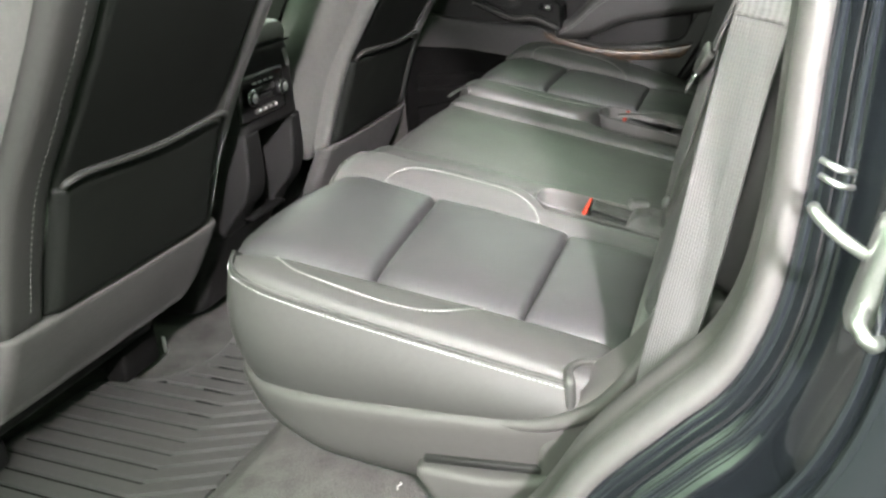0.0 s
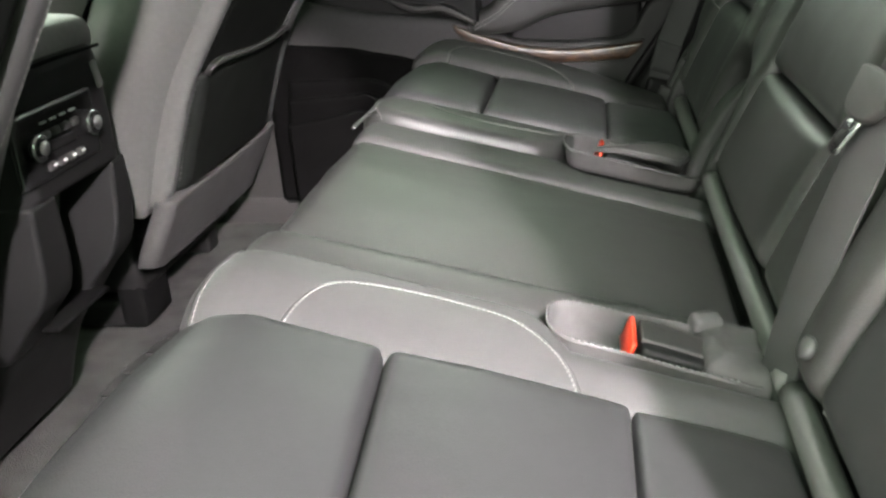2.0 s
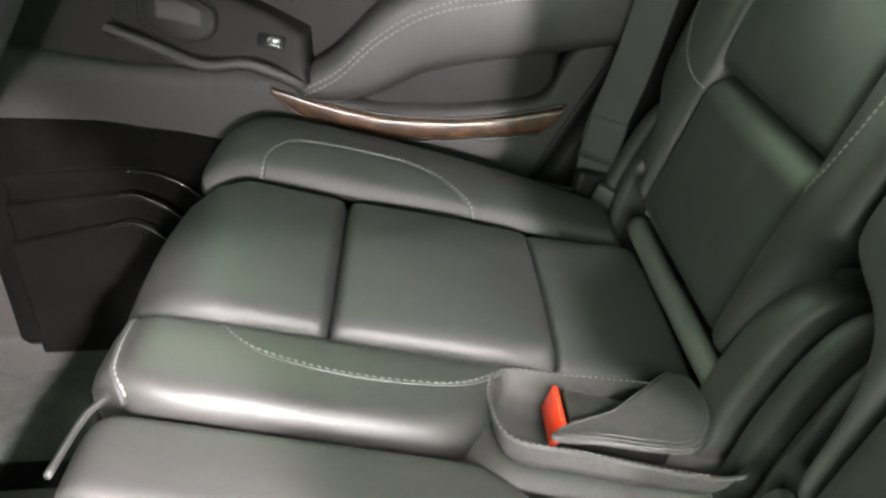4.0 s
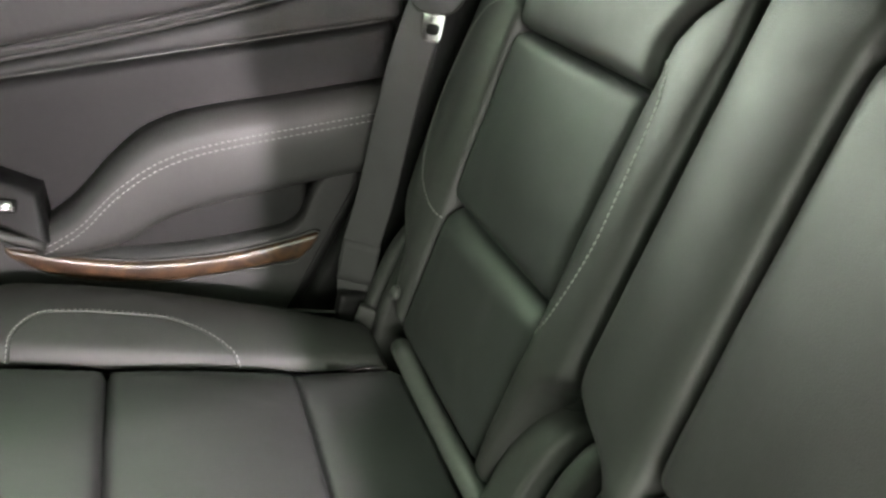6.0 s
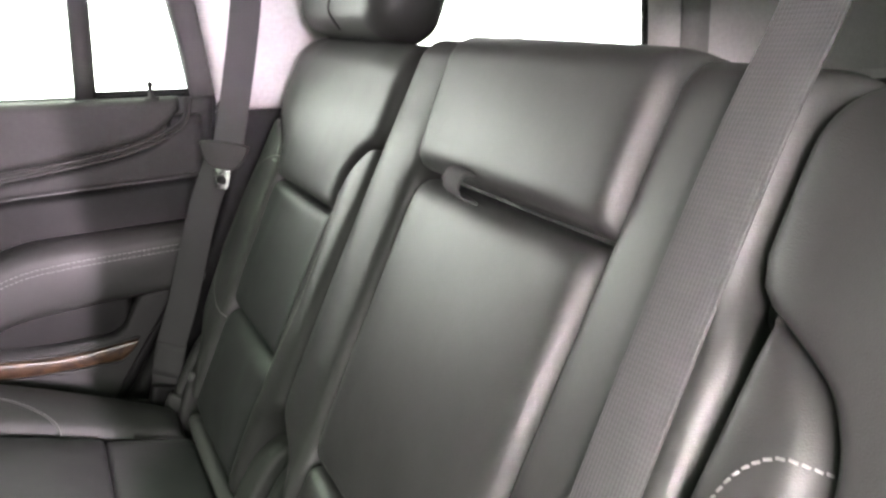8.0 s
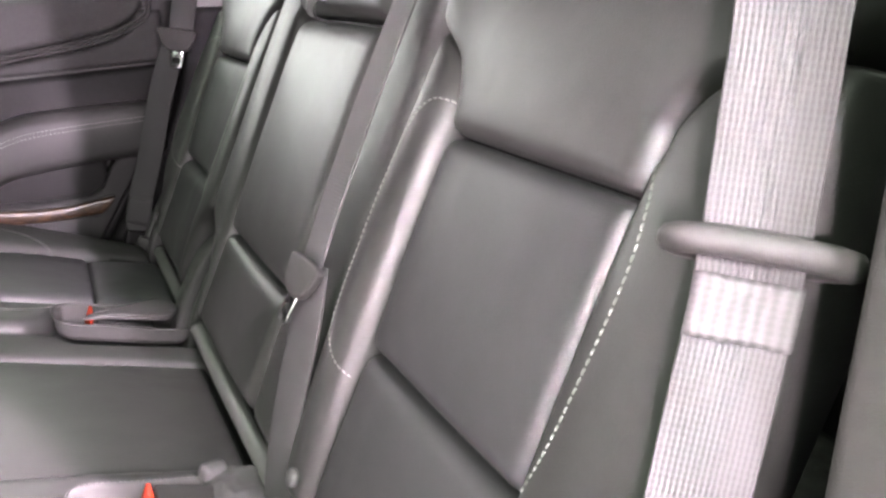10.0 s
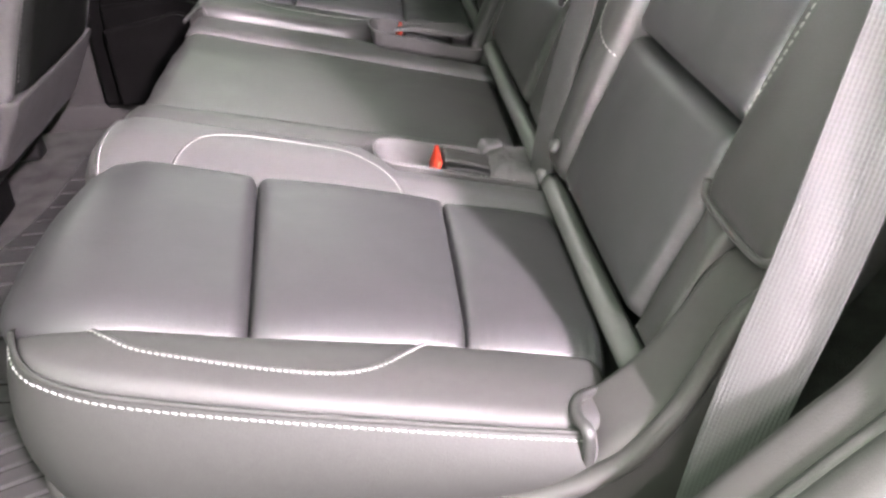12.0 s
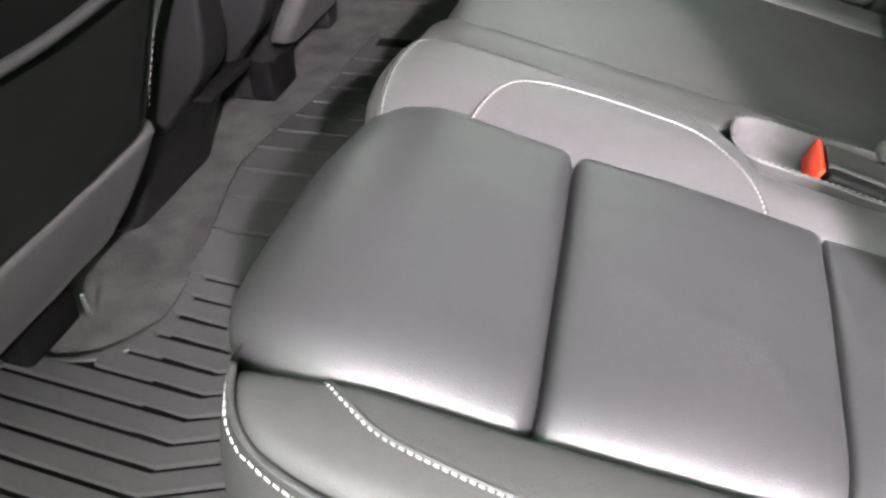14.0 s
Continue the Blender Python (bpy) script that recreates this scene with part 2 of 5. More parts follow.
def pad(name, surf, a0, a1, lo, hi, mat, parent, r=0.015, ra=None, puff=0.008, lift=0.0, depth=0.03, na=28, nb=24,
        label="", wrinkle=0.0, ridge=None, seed=0.0, soft_hi=None):
    """An upholstered panel on a surface surf(a, b, height), between a0 and a1 and the edges lo(a), hi(a),
    with rounded edges, a stuffed middle and sides that go down by depth."""
    ra = r if ra is None else ra
    ra0, ra1 = ra if isinstance(ra, tuple) else (ra, ra)
    av, bv = spread(na), spread(nb)
    verts, faces = [], []

    def top(a, b):
        """The height of the finished panel over its surface at (a, b)."""
        l, h = lo(a), hi(a)
        w, ln = abs(h - l), abs(a1 - a0)
        u, v = min(1, max(0, (b - l) / (h - l))), min(1, max(0, (a - a0) / (a1 - a0)))
        t = lift + puff * (4 * u * (1 - u)) ** 0.7 * (4 * v * (1 - v)) ** 0.5
        if soft_hi and u > 0.5:
            t -= edge_drop((1 - u) * w, *soft_hi)
        else:
            t -= edge_drop(min(u, 1 - u) * w, r)
        t -= edge_drop(v * ln, ra0) + edge_drop((1 - v) * ln, ra1)
        if ridge:
            t += ridge(u, v)
        if wrinkle:
            p = Vector((a * 14, b * 14, seed))
            t += wrinkle * noise.noise(p) + 0.5 * wrinkle * noise.noise(p * 2.7)
        return t

    def put(i, j, extra=None):
        a = a0 + (a1 - a0) * av[i]
        l, h = lo(a), hi(a)
        b = l + (h - l) * bv[j]
        if extra is not None:
            return surf(a, b, extra)
        return surf(a, b, top(a, b))

    for i in range(na + 1):
        for j in range(nb + 1):
            verts.append(put(i, j))
    k = lambda i, j: i * (nb + 1) + j
    for i in range(na):
        for j in range(nb):
            faces.append((k(i, j), k(i, j + 1), k(i + 1, j + 1), k(i + 1, j)))
    rim = [(0, j) for j in range(nb + 1)] + [(i, nb) for i in range(1, na + 1)] + [(na, j) for j in range(nb - 1, -1, -1)] + [(i, 0) for i in range(na - 1, 0, -1)]
    base = len(verts)
    for i, j in rim:
        verts.append(put(i, j, lift - depth))
    n = len(rim)
    for q in range(n):
        faces.append((k(*rim[q]), k(*rim[(q + 1) % n]), base + (q + 1) % n, base + q))
    faces.append(tuple(base + q for q in range(n - 1, -1, -1)))
    ob = obj(name, verts, faces, mat, parent, label)
    TOPS[ob.name] = top
    return ob


def smooth_path(pts, step=0.006):
    """Catmull-Rom through 3D points, sampled at about even steps."""
    pts = [Vector(p) for p in pts]
    ext = [2 * pts[0] - pts[1]] + pts + [2 * pts[-1] - pts[-2]]
    out = []
    for i in range(1, len(ext) - 2):
        p0, p1, p2, p3 = ext[i - 1:i + 3]
        n = max(2, int((p2 - p1).length / step))
        for q in range(n):
            t = q / n
            out.append(0.5 * (2 * p1 + (p2 - p0) * t + (2 * p0 - 5 * p1 + 4 * p2 - p3) * t * t + (3 * p1 - p0 - 3 * p2 + p3) * t**3))
    out.append(pts[-1])
    return out


def sweep(name, path, profile, side, mat, parent, label="", closed=True, caps=True, smooth=True, scale=None):
    """Sweep a closed profile of (across, out) along a path; side(i, tangent) gives the across direction."""
    verts, faces, uvs = [], [], []
    m = len(profile)
    length = 0.0
    for i, p in enumerate(path):
        t = (path[min(i + 1, len(path) - 1)] - path[max(i - 1, 0)]).normalized()
        s = side(i, t) if callable(side) else Vector(side)
        s = (s - t * s.dot(t)).normalized()
        o = t.cross(s)
        if i:
            length += (p - path[i - 1]).length
        f = scale(i / (len(path) - 1)) if scale else 1.0
        for q, (x, y) in enumerate(profile):
            verts.append(p + s * x * f + o * y * f)
            uvs.append((x, length))
    n = len(path)
    for i in range(n - 1):
        for q in range(m if closed else m - 1):
            r = (q + 1) % m
            faces.append((i * m + q, i * m + r, (i + 1) * m + r, (i + 1) * m + q))
    if caps and closed:
        faces.append(tuple(range(m - 1, -1, -1)))
        faces.append(tuple((n - 1) * m + q for q in range(m)))
    return obj(name, verts, faces, mat, parent, label, smooth, uvs)


def ring(rx, ry, n=14):
    return [(rx * math.cos(2 * math.pi * i / n), ry * math.sin(2 * math.pi * i / n)) for i in range(n)]


def strap(w, t):
    return [(-w / 2, -t / 2), (-w / 2 + t, -t), (w / 2 - t, -t), (w / 2, -t / 2), (w / 2, t / 2), (w / 2 - t, t), (-w / 2 + t, t), (-w / 2, t / 2)]


def tube(name, path, r, mat, parent, label=""):
    return sweep(name, path, ring(r, r, 10), (0.31, 0.22, 0.93), mat, parent, label)


def rbox_data(sx, sy, sz, r, n=5):
    """A box with rounded edges, centred."""
    h = Vector((sx / 2, sy / 2, sz / 2))
    r = min(r, h.x * 0.98, h.y * 0.98, h.z * 0.98)
    bm = bmesh.new()
    ts = [-1 + 2 * i / n for i in range(n + 1)]

    def place(axis, sgn, u, v):
        def lin(t, half):
            k = r / half
            c = abs(t)
            c = c / 0.4 * (1 - k) if c < 0.4 else (1 - k) + (c - 0.4) / 0.6 * k
            return math.copysign(c * half, t)
        o = [(axis + 1) % 3, (axis + 2) % 3]
        p = [0, 0, 0]
        p[axis] = sgn * h[axis]
        p[o[0]], p[o[1]] = lin(u, h[o[0]]), lin(v, h[o[1]])
        p = Vector(p)
        inner = Vector([max(-h[i] + r, min(h[i] - r, p[i])) for i in range(3)])
        d = p - inner
        return inner + d.normalized() * r if d.length > 1e-9 else p

    for axis in range(3):
        for sgn in (-1, 1):
            g = [[bm.verts.new(place(axis, sgn, u, v)) for v in ts] for u in ts]
            for i in range(n):
                for j in range(n):
                    f = (g[i][j], g[i + 1][j], g[i + 1][j + 1], g[i][j + 1])
                    bm.faces.new(f if sgn > 0 else f[::-1])
    bmesh.ops.remove_doubles(bm, verts=bm.verts, dist=1e-6)
    return bm


def rbox(name, m, sx, sy, sz, r, mat, parent, label="", n=5):
    bm = rbox_data(sx, sy, sz, r, n)
    bmesh.ops.transform(bm, matrix=m, verts=bm.verts)
    return part(name, bm, mat, parent, label)


def lathe(name, m, profile, mat, parent, label="", n=24):
    """Turn (radius, height) pairs round the local z axis."""
    verts, faces = [], []
    for r, z in profile:
        for i in range(n):
            a = 2 * math.pi * i / n
            verts.append(m @ Vector((r * math.cos(a), r * math.sin(a), z)))
    for k in range(len(profile) - 1):
        for i in range(n):
            j = (i + 1) % n
            faces.append((k * n + i, k * n + j, (k + 1) * n + j, (k + 1) * n + i))
    faces.append(tuple(range(n - 1, -1, -1)))
    faces.append(tuple((len(profile) - 1) * n + i for i in range(n)))
    return obj(name, verts, faces, mat, parent, label)


def plate(name, outline, place, depth, mat, parent, label="", bevel=0.004, seg=3):
    """A flat piece: an outline in two coordinates, extruded by depth with rounded edges; place(u, v, w) puts it in the world."""
    bm = bmesh.new()
    top = [bm.verts.new((u, v, 0)) for u, v in outline]
    f = bm.faces.new(top)
    ext = bmesh.ops.extrude_face_region(bm, geom=[f])
    for v in ext["geom"]:
        if isinstance(v, bmesh.types.BMVert):
            v.co.z = depth
    bmesh.ops.recalc_face_normals(bm, faces=bm.faces)
    if bevel:
        rims = [e for e in bm.edges if abs(e.verts[0].co.z - e.verts[1].co.z) < 1e-6]
        bmesh.ops.bevel(bm, geom=rims, offset=bevel, segments=seg, affect="EDGES", profile=0.5)
    for v in bm.verts:
        v.co = place(*v.co)
    return part(name, bm, mat, parent, label)


def loop2(pts, step=0.006):
    """A closed smooth outline in two coordinates."""
    n = len(pts)
    out = []
    for i in range(n):
        p0, p1, p2, p3 = [Vector(pts[(i + k) % n]) for k in (-1, 0, 1, 2)]
        c = max(2, int((p2 - p1).length / step))
        for q in range(c):
            t = q / c
            p = 0.5 * (2 * p1 + (p2 - p0) * t + (2 * p0 - 5 * p1 + 4 * p2 - p3) * t * t + (3 * p1 - p0 - 3 * p2 + p3) * t**3)
            out.append((p.x, p.y))
    return out


def stitches(name, path, up, mat, parent, length=0.0052, gap=0.0022, width=0.0014, label=""):
    """A row of short raised stitches along a path; up(i) gives the surface's normal."""
    verts, faces = [], []
    acc = 0.0
    dist = [0.0]
    for i in range(1, len(path)):
        dist.append(dist[-1] + (path[i] - path[i - 1]).length)

    def at(d):
        i = max(0, min(len(path) - 2, next((k for k in range(len(dist) - 1) if dist[k + 1] >= d), len(path) - 2)))
        t = (d - dist[i]) / max(1e-9, dist[i + 1] - dist[i])
        return path[i].lerp(path[i + 1], t), i

    while acc + length < dist[-1]:
        a, i = at(acc)
        b, _ = at(acc + length)
        t = (b - a).normalized()
        u = up(i)
        s = t.cross(u).normalized() * width
        k = len(verts)
        mid = a.lerp(b, 0.5) + u * width * 0.9
        skew = s * 0.35
        verts += [a - s - skew, a + s - skew, b + s + skew, b - s + skew, mid - s * 0.7 - t * length * 0.25, mid + s * 0.7 - t * length * 0.25,
                  mid + s * 0.7 + t * length * 0.25, mid - s * 0.7 + t * length * 0.25]
        faces += [(k, k + 1, k + 5, k + 4), (k + 1, k + 2, k + 6, k + 5), (k + 2, k + 3, k + 7, k + 6), (k + 3, k, k + 4, k + 7), (k + 4, k + 5, k + 6, k + 7)]
        acc += length + gap
    ob = obj(name, verts, faces, mat, parent, label)
    return tagged(ob, kind="stuff")


# ---------------------------------------------------------------- surfaces of the bench
SLOPE = 0.245
TH = math.atan(SLOPE)
S1, FR = 0.436, 0.063
N1 = Vector((math.sin(TH), 0, math.cos(TH)))


def cushion(s, y, h, s1=S1, r=FR):
    """s: metres forward along the seat from its back; it rolls over the front edge. y: across the car. h: height."""
    if s <= s1:
        p, n = Vector((-s * math.cos(TH), 0, 0.281 + s * math.sin(TH))), N1
    else:
        turn = min((s - s1) / r, math.radians(104))
        start = Vector((-s1 * math.cos(TH), 0, 0.281 + s1 * math.sin(TH)))
        a = math.pi / 2 - TH + turn
        n = Vector((math.cos(a), 0, math.sin(a)))
        p = start - N1 * r + n * r
        rest = s - s1 - r * turn
        if rest > 0:
            p = p + Vector((0.0, 0, -rest))
    q = p + n * h
    return Vector((q.x, y, q.z))


def square_cushion(s, y, h):
    """The same seat with a tighter front edge, for the parts beside the pads."""
    return cushion(s, y, h, 0.468, 0.034)


LEAN_BACK = 0.455
NB = Vector((-1, 0, LEAN_BACK)).normalized()


def back(w, y, h):
    """w: height above the knob line of the backrest. The top rolls over to the rear."""
    p = Vector((LEAN_BACK * w, y, 0.355 + w))
    return p + NB * h


def mirrored(surf, sg):
    return lambda a, b, h: surf(a, sg * b, h)


def path_on(surf, pts, h, step=0.004):
    """A smooth path of (a, b) points laid on a surface."""
    flat = smooth_path([(a, b, 0) for a, b in pts], step)
    out = [surf(p.x, p.y, h(p.x, p.y) if callable(h) else h) for p in flat]
    ups = [(surf(p.x, p.y, 0.01) - surf(p.x, p.y, 0)).normalized() for p in flat]
    return out, ups


# ---------------------------------------------------------------- the car's shell
def box_mesh(name, lo, hi, mat, parent=None, label="", r=0.004):
    m = Matrix.Translation([(a + b) / 2 for a, b in zip(lo, hi)])
    return rbox(name, m, *[b - a for a, b in zip(lo, hi)], r, mat, parent, label, 4)


def floor_z(x, y, h):
    return Vector((x, y, h))


def build_floor():
    ob = pad("floor", floor_z, -2.2, 3.0, const(-0.86), const(0.9), CARPET, None, r=0.002, puff=0, lift=-0.012, depth=0.05, na=30, nb=20)
    tagged(ob, "dark charcoal carpet on the car floor", "floor", kind="structure")
    # raised carpet under the bench
    prof = curve((-0.62, -0.01), (-0.56, 0.035), (-0.5, 0.085), (-0.4, 0.10), (0.4, 0.12))
    verts, faces = [], []
    n, m = 60, 40
    for i in range(n + 1):
        for j in range(m + 1):
            x, y = -0.62 + 0.8 * i / n, -0.83 + 1.66 * j / m
            drop = edge_drop(min(y + 0.83, 0.83 - y), 0.05)
            verts.append((x, y, prof(x) - drop + 0.002 * noise.noise(Vector((x * 20, y * 20, 0)))))
    for i in range(n):
        for j in range(m):
            a = i * (m + 1) + j
            faces.append((a, a + 1, a + m + 2, a + m + 1))
    ob = obj("floor_riser", verts, faces, CARPET)
    tagged(ob, "charcoal carpet riser rising under the rear bench", "carpet", kind="structure")


def build_shell():
    roof = pad("ceiling", lambda a, b, h: Vector((a, b, 1.2 - h + 0.05 * (1 - (b / 0.9) ** 2))), -2.0, 2.9, const(-0.8), const(0.88), HEADLINER, None, r=0.02, puff=0, depth=0.04)
    tagged(roof, "light grey fabric headliner under the roof", "ceiling", kind="structure")
    # cargo side wall with its window opening, on the far side
    wall = thing("wall_cargo_side", (0.6, 0.88, 0), "light grey plastic cargo side trim with a window opening", "wall", kind="structure")
    side = lambda a, b, h: Vector((a, 0.93 - h, b))
    pad("lower_trim", side, 0.1, 2.6, const(-0.02), const(0.775), GREY_TRIM, wall, lift=0.05, r=0.03, puff=0.01)
    pad("belt_trim", side, 0.1, 2.6, const(0.0), const(0.735), DARK_PLASTIC, wall, lift=0.062, r=0.01, puff=0.0, label="dark lower trim strip")
    pad("quarter_pillar", side, 0.1, 0.36, const(0.6), const(1.22), GREY_TRIM, wall, lift=0.06, r=0.03, puff=0.015)
    pad("rear_pillar", lambda a, b, h: side(b, a, h), 0.76, 1.22, curve((0.76, 1.10), (1.22, 1.08)), curve((0.76, 1.17), (1.22, 1.15)), PILLAR_GREY, wall, lift=0.075, r=0.03)
    pad("window_header", side, 0.1, 2.6, const(1.1), const(1.24), GREY_TRIM, wall, lift=0.05, r=0.03)
    pad("rear_trim", side, 1.018, 2.6, const(0.7), const(1.22), GREY_TRIM, wall, lift=0.045, r=0.03)
    path = smooth_path([(0.36, 0.895, 0.79), (0.975, 0.895, 0.778), (1.012, 0.895, 0.80), (0.992, 0.895, 1.08)], 0.01)
    tube("window_seal", path, 0.008, DARK_PLASTIC, wall)
    g = pad("pane", side, 0.34, 1.02, const(0.77), const(1.12), GLASS, wall, lift=0.015, r=0.001, puff=0, depth=0.004, na=4, nb=4)
    g.visible_shadow = False
    hatch = pad("wall_tailgate", lambda a, b, h: Vector((2.62 - h, a, b)), -0.85, 0.9, const(-0.02), const(1.22), GREY_TRIM, None, r=0.05)
    tagged(hatch, "grey plastic tailgate lining closing the cargo area", "tailgate", kind="structure")
    near = pad("wall_cargo_near", lambda a, b, h: Vector((a, -0.86 + h, b)), 0.2, 2.6, const(-0.02), const(1.22), GREY_TRIM, None, r=0.03, lift=0.02)
    tagged(near, "light grey plastic cargo side trim behind the bench", "wall", kind="structure")
    fr = pad("wall_front_door", lambda a, b, h: Vector((a, 0.9 - h, b)), -2.1, -0.84, const(-0.02), const(0.76), PLASTIC, None, r=0.03, lift=0.02)
    tagged(fr, "charcoal plastic front door lining beyond the front seat", "door", kind="structure")
    bp = pad("wall_centre_pillar", lambda a, b, h: Vector((b, 0.9 - h, a)), 0.0, 1.22, const(-0.98), const(-0.80), PLASTIC, None, r=0.03, lift=0.06)
    tagged(bp, "charcoal plastic centre pillar lining", "pillar", kind="structure")
    # unseen near door and pillar, added to keep light out of the footwell
    fn = pad("wall_unseen_front_door", lambda a, b, h: Vector((a, -0.9 + h, b)), -2.1, -0.84, const(-0.02), const(0.76), PLASTIC, None, r=0.03, lift=0.02)
    tagged(fn, "unseen charcoal front door lining, added to block light", "door", kind="structure")
    bn = pad("wall_unseen_centre_pillar", lambda a, b, h: Vector((b, -0.9 + h, a)), 0.0, 1.22, const(-0.98), const(-0.82), PLASTIC, None, r=0.03, lift=0.04)
    tagged(bn, "unseen charcoal centre pillar lining, added to block light", "pillar", kind="structure")
    dash = pad("wall_dashboard", lambda a, b, h: Vector((-2.1 + h, a, b)), -0.85, 0.9, const(-0.02), const(0.75), DARK_PLASTIC, None, r=0.06)
    tagged(dash, "black dashboard lining at the front", "dashboard", kind="structure")
    third = thing("third_row_seat", (1.2, 0.2, 0.4), "light grey third row seat behind the bench", "seat")
    rbox("backrest", pose(1.35, -0.25, 0.68, 0, 15, 0), 0.16, 0.5, 0.5, 0.07, GREY_TRIM, third, n=8)
    rbox("cushion", pose(1.15, -0.25, 0.4), 0.5, 0.5, 0.14, 0.05, GREY_TRIM, third, n=8)
    rbox("base", pose(1.2, -0.25, 0.17), 0.4, 0.46, 0.36, 0.02, DARK_PLASTIC, third)


def build_outside():
    g = pad("ground", floor_z, -14, 14, const(-12), const(12), CONCRETE, None, r=0.01, puff=0, lift=-0.62, depth=0.1, na=4, nb=4)
    tagged(g, "smooth grey concrete shop floor", "ground", kind="structure")
    w = thing("wall_shop", (0, 6, -0.6), "white overlapping board wall that gives off its own glow", "wall", kind="structure")
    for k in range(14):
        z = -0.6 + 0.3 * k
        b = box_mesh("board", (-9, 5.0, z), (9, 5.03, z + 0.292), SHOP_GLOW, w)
    t = thing("work_table", (2.27, 3.0, -0.62), "grey steel folding work table beside the car", "table")
    box_mesh("tabletop", (2.04, 2.85, 0.63), (2.49, 3.25, 0.655), TABLE_GREY, t)
    for x in (2.06, 2.47):
        for y in (2.87, 3.23):
            box_mesh("leg", (x - 0.008, y - 0.008, -0.62), (x + 0.008, y + 0.008, 0.72 if x > 2.3 else 0.63), TABLE_GREY, t)
    for y in (2.87, 3.23):
        tube("brace", smooth_path([(2.07, y, 0.56), (2.29, y, 0.585), (2.46, y, 0.63)], 0.05), 0.006, TABLE_GREY, t)
    b = thing("carton", (2.2, 3.0, 0.655), "small white carton on the folding table", "box")
    box_mesh("body", (2.09, 2.95, 0.657), (2.24, 3.1, 0.735), TABLE_GREY, b)
    box_mesh("lid", (2.086, 2.946, 0.72), (2.244, 3.104, 0.745), WALL_WHITE, b)


TABLE_GREY = material("grey_steel_paint", (0.02, 0.02, 0.021), 0.6, spec=0.2)
# the boards emit light to stand for the bright hall past the windows
SHOP_GLOW = material("glowing_white_boards", (0.95, 0.95, 0.93), 0.7, emit=7.0, mottle=0.03, stain=1.5)

build_floor()
build_shell()
build_outside()


# ---------------------------------------------------------------- far door
def door_face(x, z, h):
    return Vector((x, 0.865 - h, z))


def door_up(z, x, h):
    return door_face(x, z, h)


def build_far_door():
    d = thing("door_1", (-0.3, 0.86, 0.1), "closed rear door with black padded trim and burl wood inlay", "door", kind="structure")
    rear_edge = curve((0.0, -0.3), (0.1, -0.24), (0.2, -0.165), (0.27, -0.118), (0.36, -0.06), (0.45, 0.0), (0.6, 0.07), (0.77, 0.1))
    pad("door_body", door_up, 0.02, 0.775, const(-0.85), rear_edge, VINYL, d, r=0.01, puff=0, lift=0.0, depth=0.05, na=40)
    up_lo = curve((-0.85, 0.615), (-0.305, 0.662), (-0.1, 0.69), (-0.03, 0.706), (0.01, 0.726), (0.03, 0.748))
    pad("upper_panel", door_face, -0.85, 0.035, up_lo, const(0.772), DOOR_VINYL, d, lift=0.045, r=0.014, ra=0.01, puff=0.006, na=60,
        label="soft black upper door panel")
    xs = [-0.84, -0.6, -0.3, -0.1, -0.03, 0.012, 0.034]
    for off, rad in ((-0.004, 0.0035), (-0.013, 0.003)):
        tube("trim_bead", smooth_path([door_face(x + (0.006 if x > 0 else 0) * (1 - off * 60), up_lo(x) + off, 0.04) for x in xs] + [door_face(0.04 - off, 0.77, 0.04)], 0.01), rad, DOOR_VINYL, d)
    strip_lo = curve((-0.85, 0.59), (-0.31, 0.623), (0.065, 0.643))
    pad("middle_panel", door_face, -0.85, 0.07, strip_lo, lambda x: min(up_lo(x) - 0.02, 0.74) if x < 0.02 else 0.742, DOOR_PLASTIC, d, lift=0.034, r=0.008, puff=0.004, na=60)
    rec_lo = curve((-0.85, 0.40), (-0.45, 0.43), (0.05, 0.45))
    pad("recess_panel", door_face, -0.85, 0.065, rec_lo, lambda x: strip_lo(x) - 0.008, PLINTH, d, lift=0.018, r=0.012, puff=0.004, na=50)
    arm_hi = curve((-0.41, 0.435), (-0.36, 0.463), (-0.3, 0.515), (-0.257, 0.543), (-0.2, 0.557), (-0.1, 0.561), (0.05, 0.568))
    arm_lo = curve((-0.41, 0.405), (-0.36, 0.402), (-0.31, 0.408), (-0.24, 0.435), (-0.16, 0.446), (0.05, 0.462))
    arm = pad("armrest", door_face, -0.41, 0.05, arm_lo, arm_hi, OUTER_LEATHER, d, lift=0.075, r=0.022, puff=0.012, depth=0.06, na=50,
        label="padded leather armrest with two rows of stitching")
    for off in (0.0, -0.008):
        line = [(-0.395, 0.424 + off), (-0.35, 0.447 + off), (-0.3, 0.487 + off), (-0.24, 0.517 + off), (-0.16, 0.53 + off), (0.03, 0.541 + off)]
        top = TOPS[arm.name]
        p, u = path_on(door_face, line, lambda a, b, top=top: top(a, b) + 0.0005)
        stitches("stitching", p, lambda i, u=u: u[i], GREY_THREAD, d, 0.0045, 0.003, 0.0006)
    pad("pocket_liner", door_face, -0.33, -0.07, const(0.37), curve((-0.33, 0.41), (-0.24, 0.44), (-0.07, 0.455)), PLINTH, d, lift=0.022, r=0.01, puff=0.003)
    low_hi = curve((-0.85, 0.5), (-0.6, 0.45), (-0.45, 0.435), (-0.38, 0.412), (-0.3, 0.386), (-0.2, 0.381), (-0.11, 0.386), (-0.085, 0.40), (-0.07, 0.43), (-0.05, 0.455), (0.0, 0.462))
    low_lo = curve((-0.85, 0.04), (-0.26, 0.06), (-0.2, 0.16), (-0.118, 0.27), (-0.06, 0.36), (0.0, 0.452))
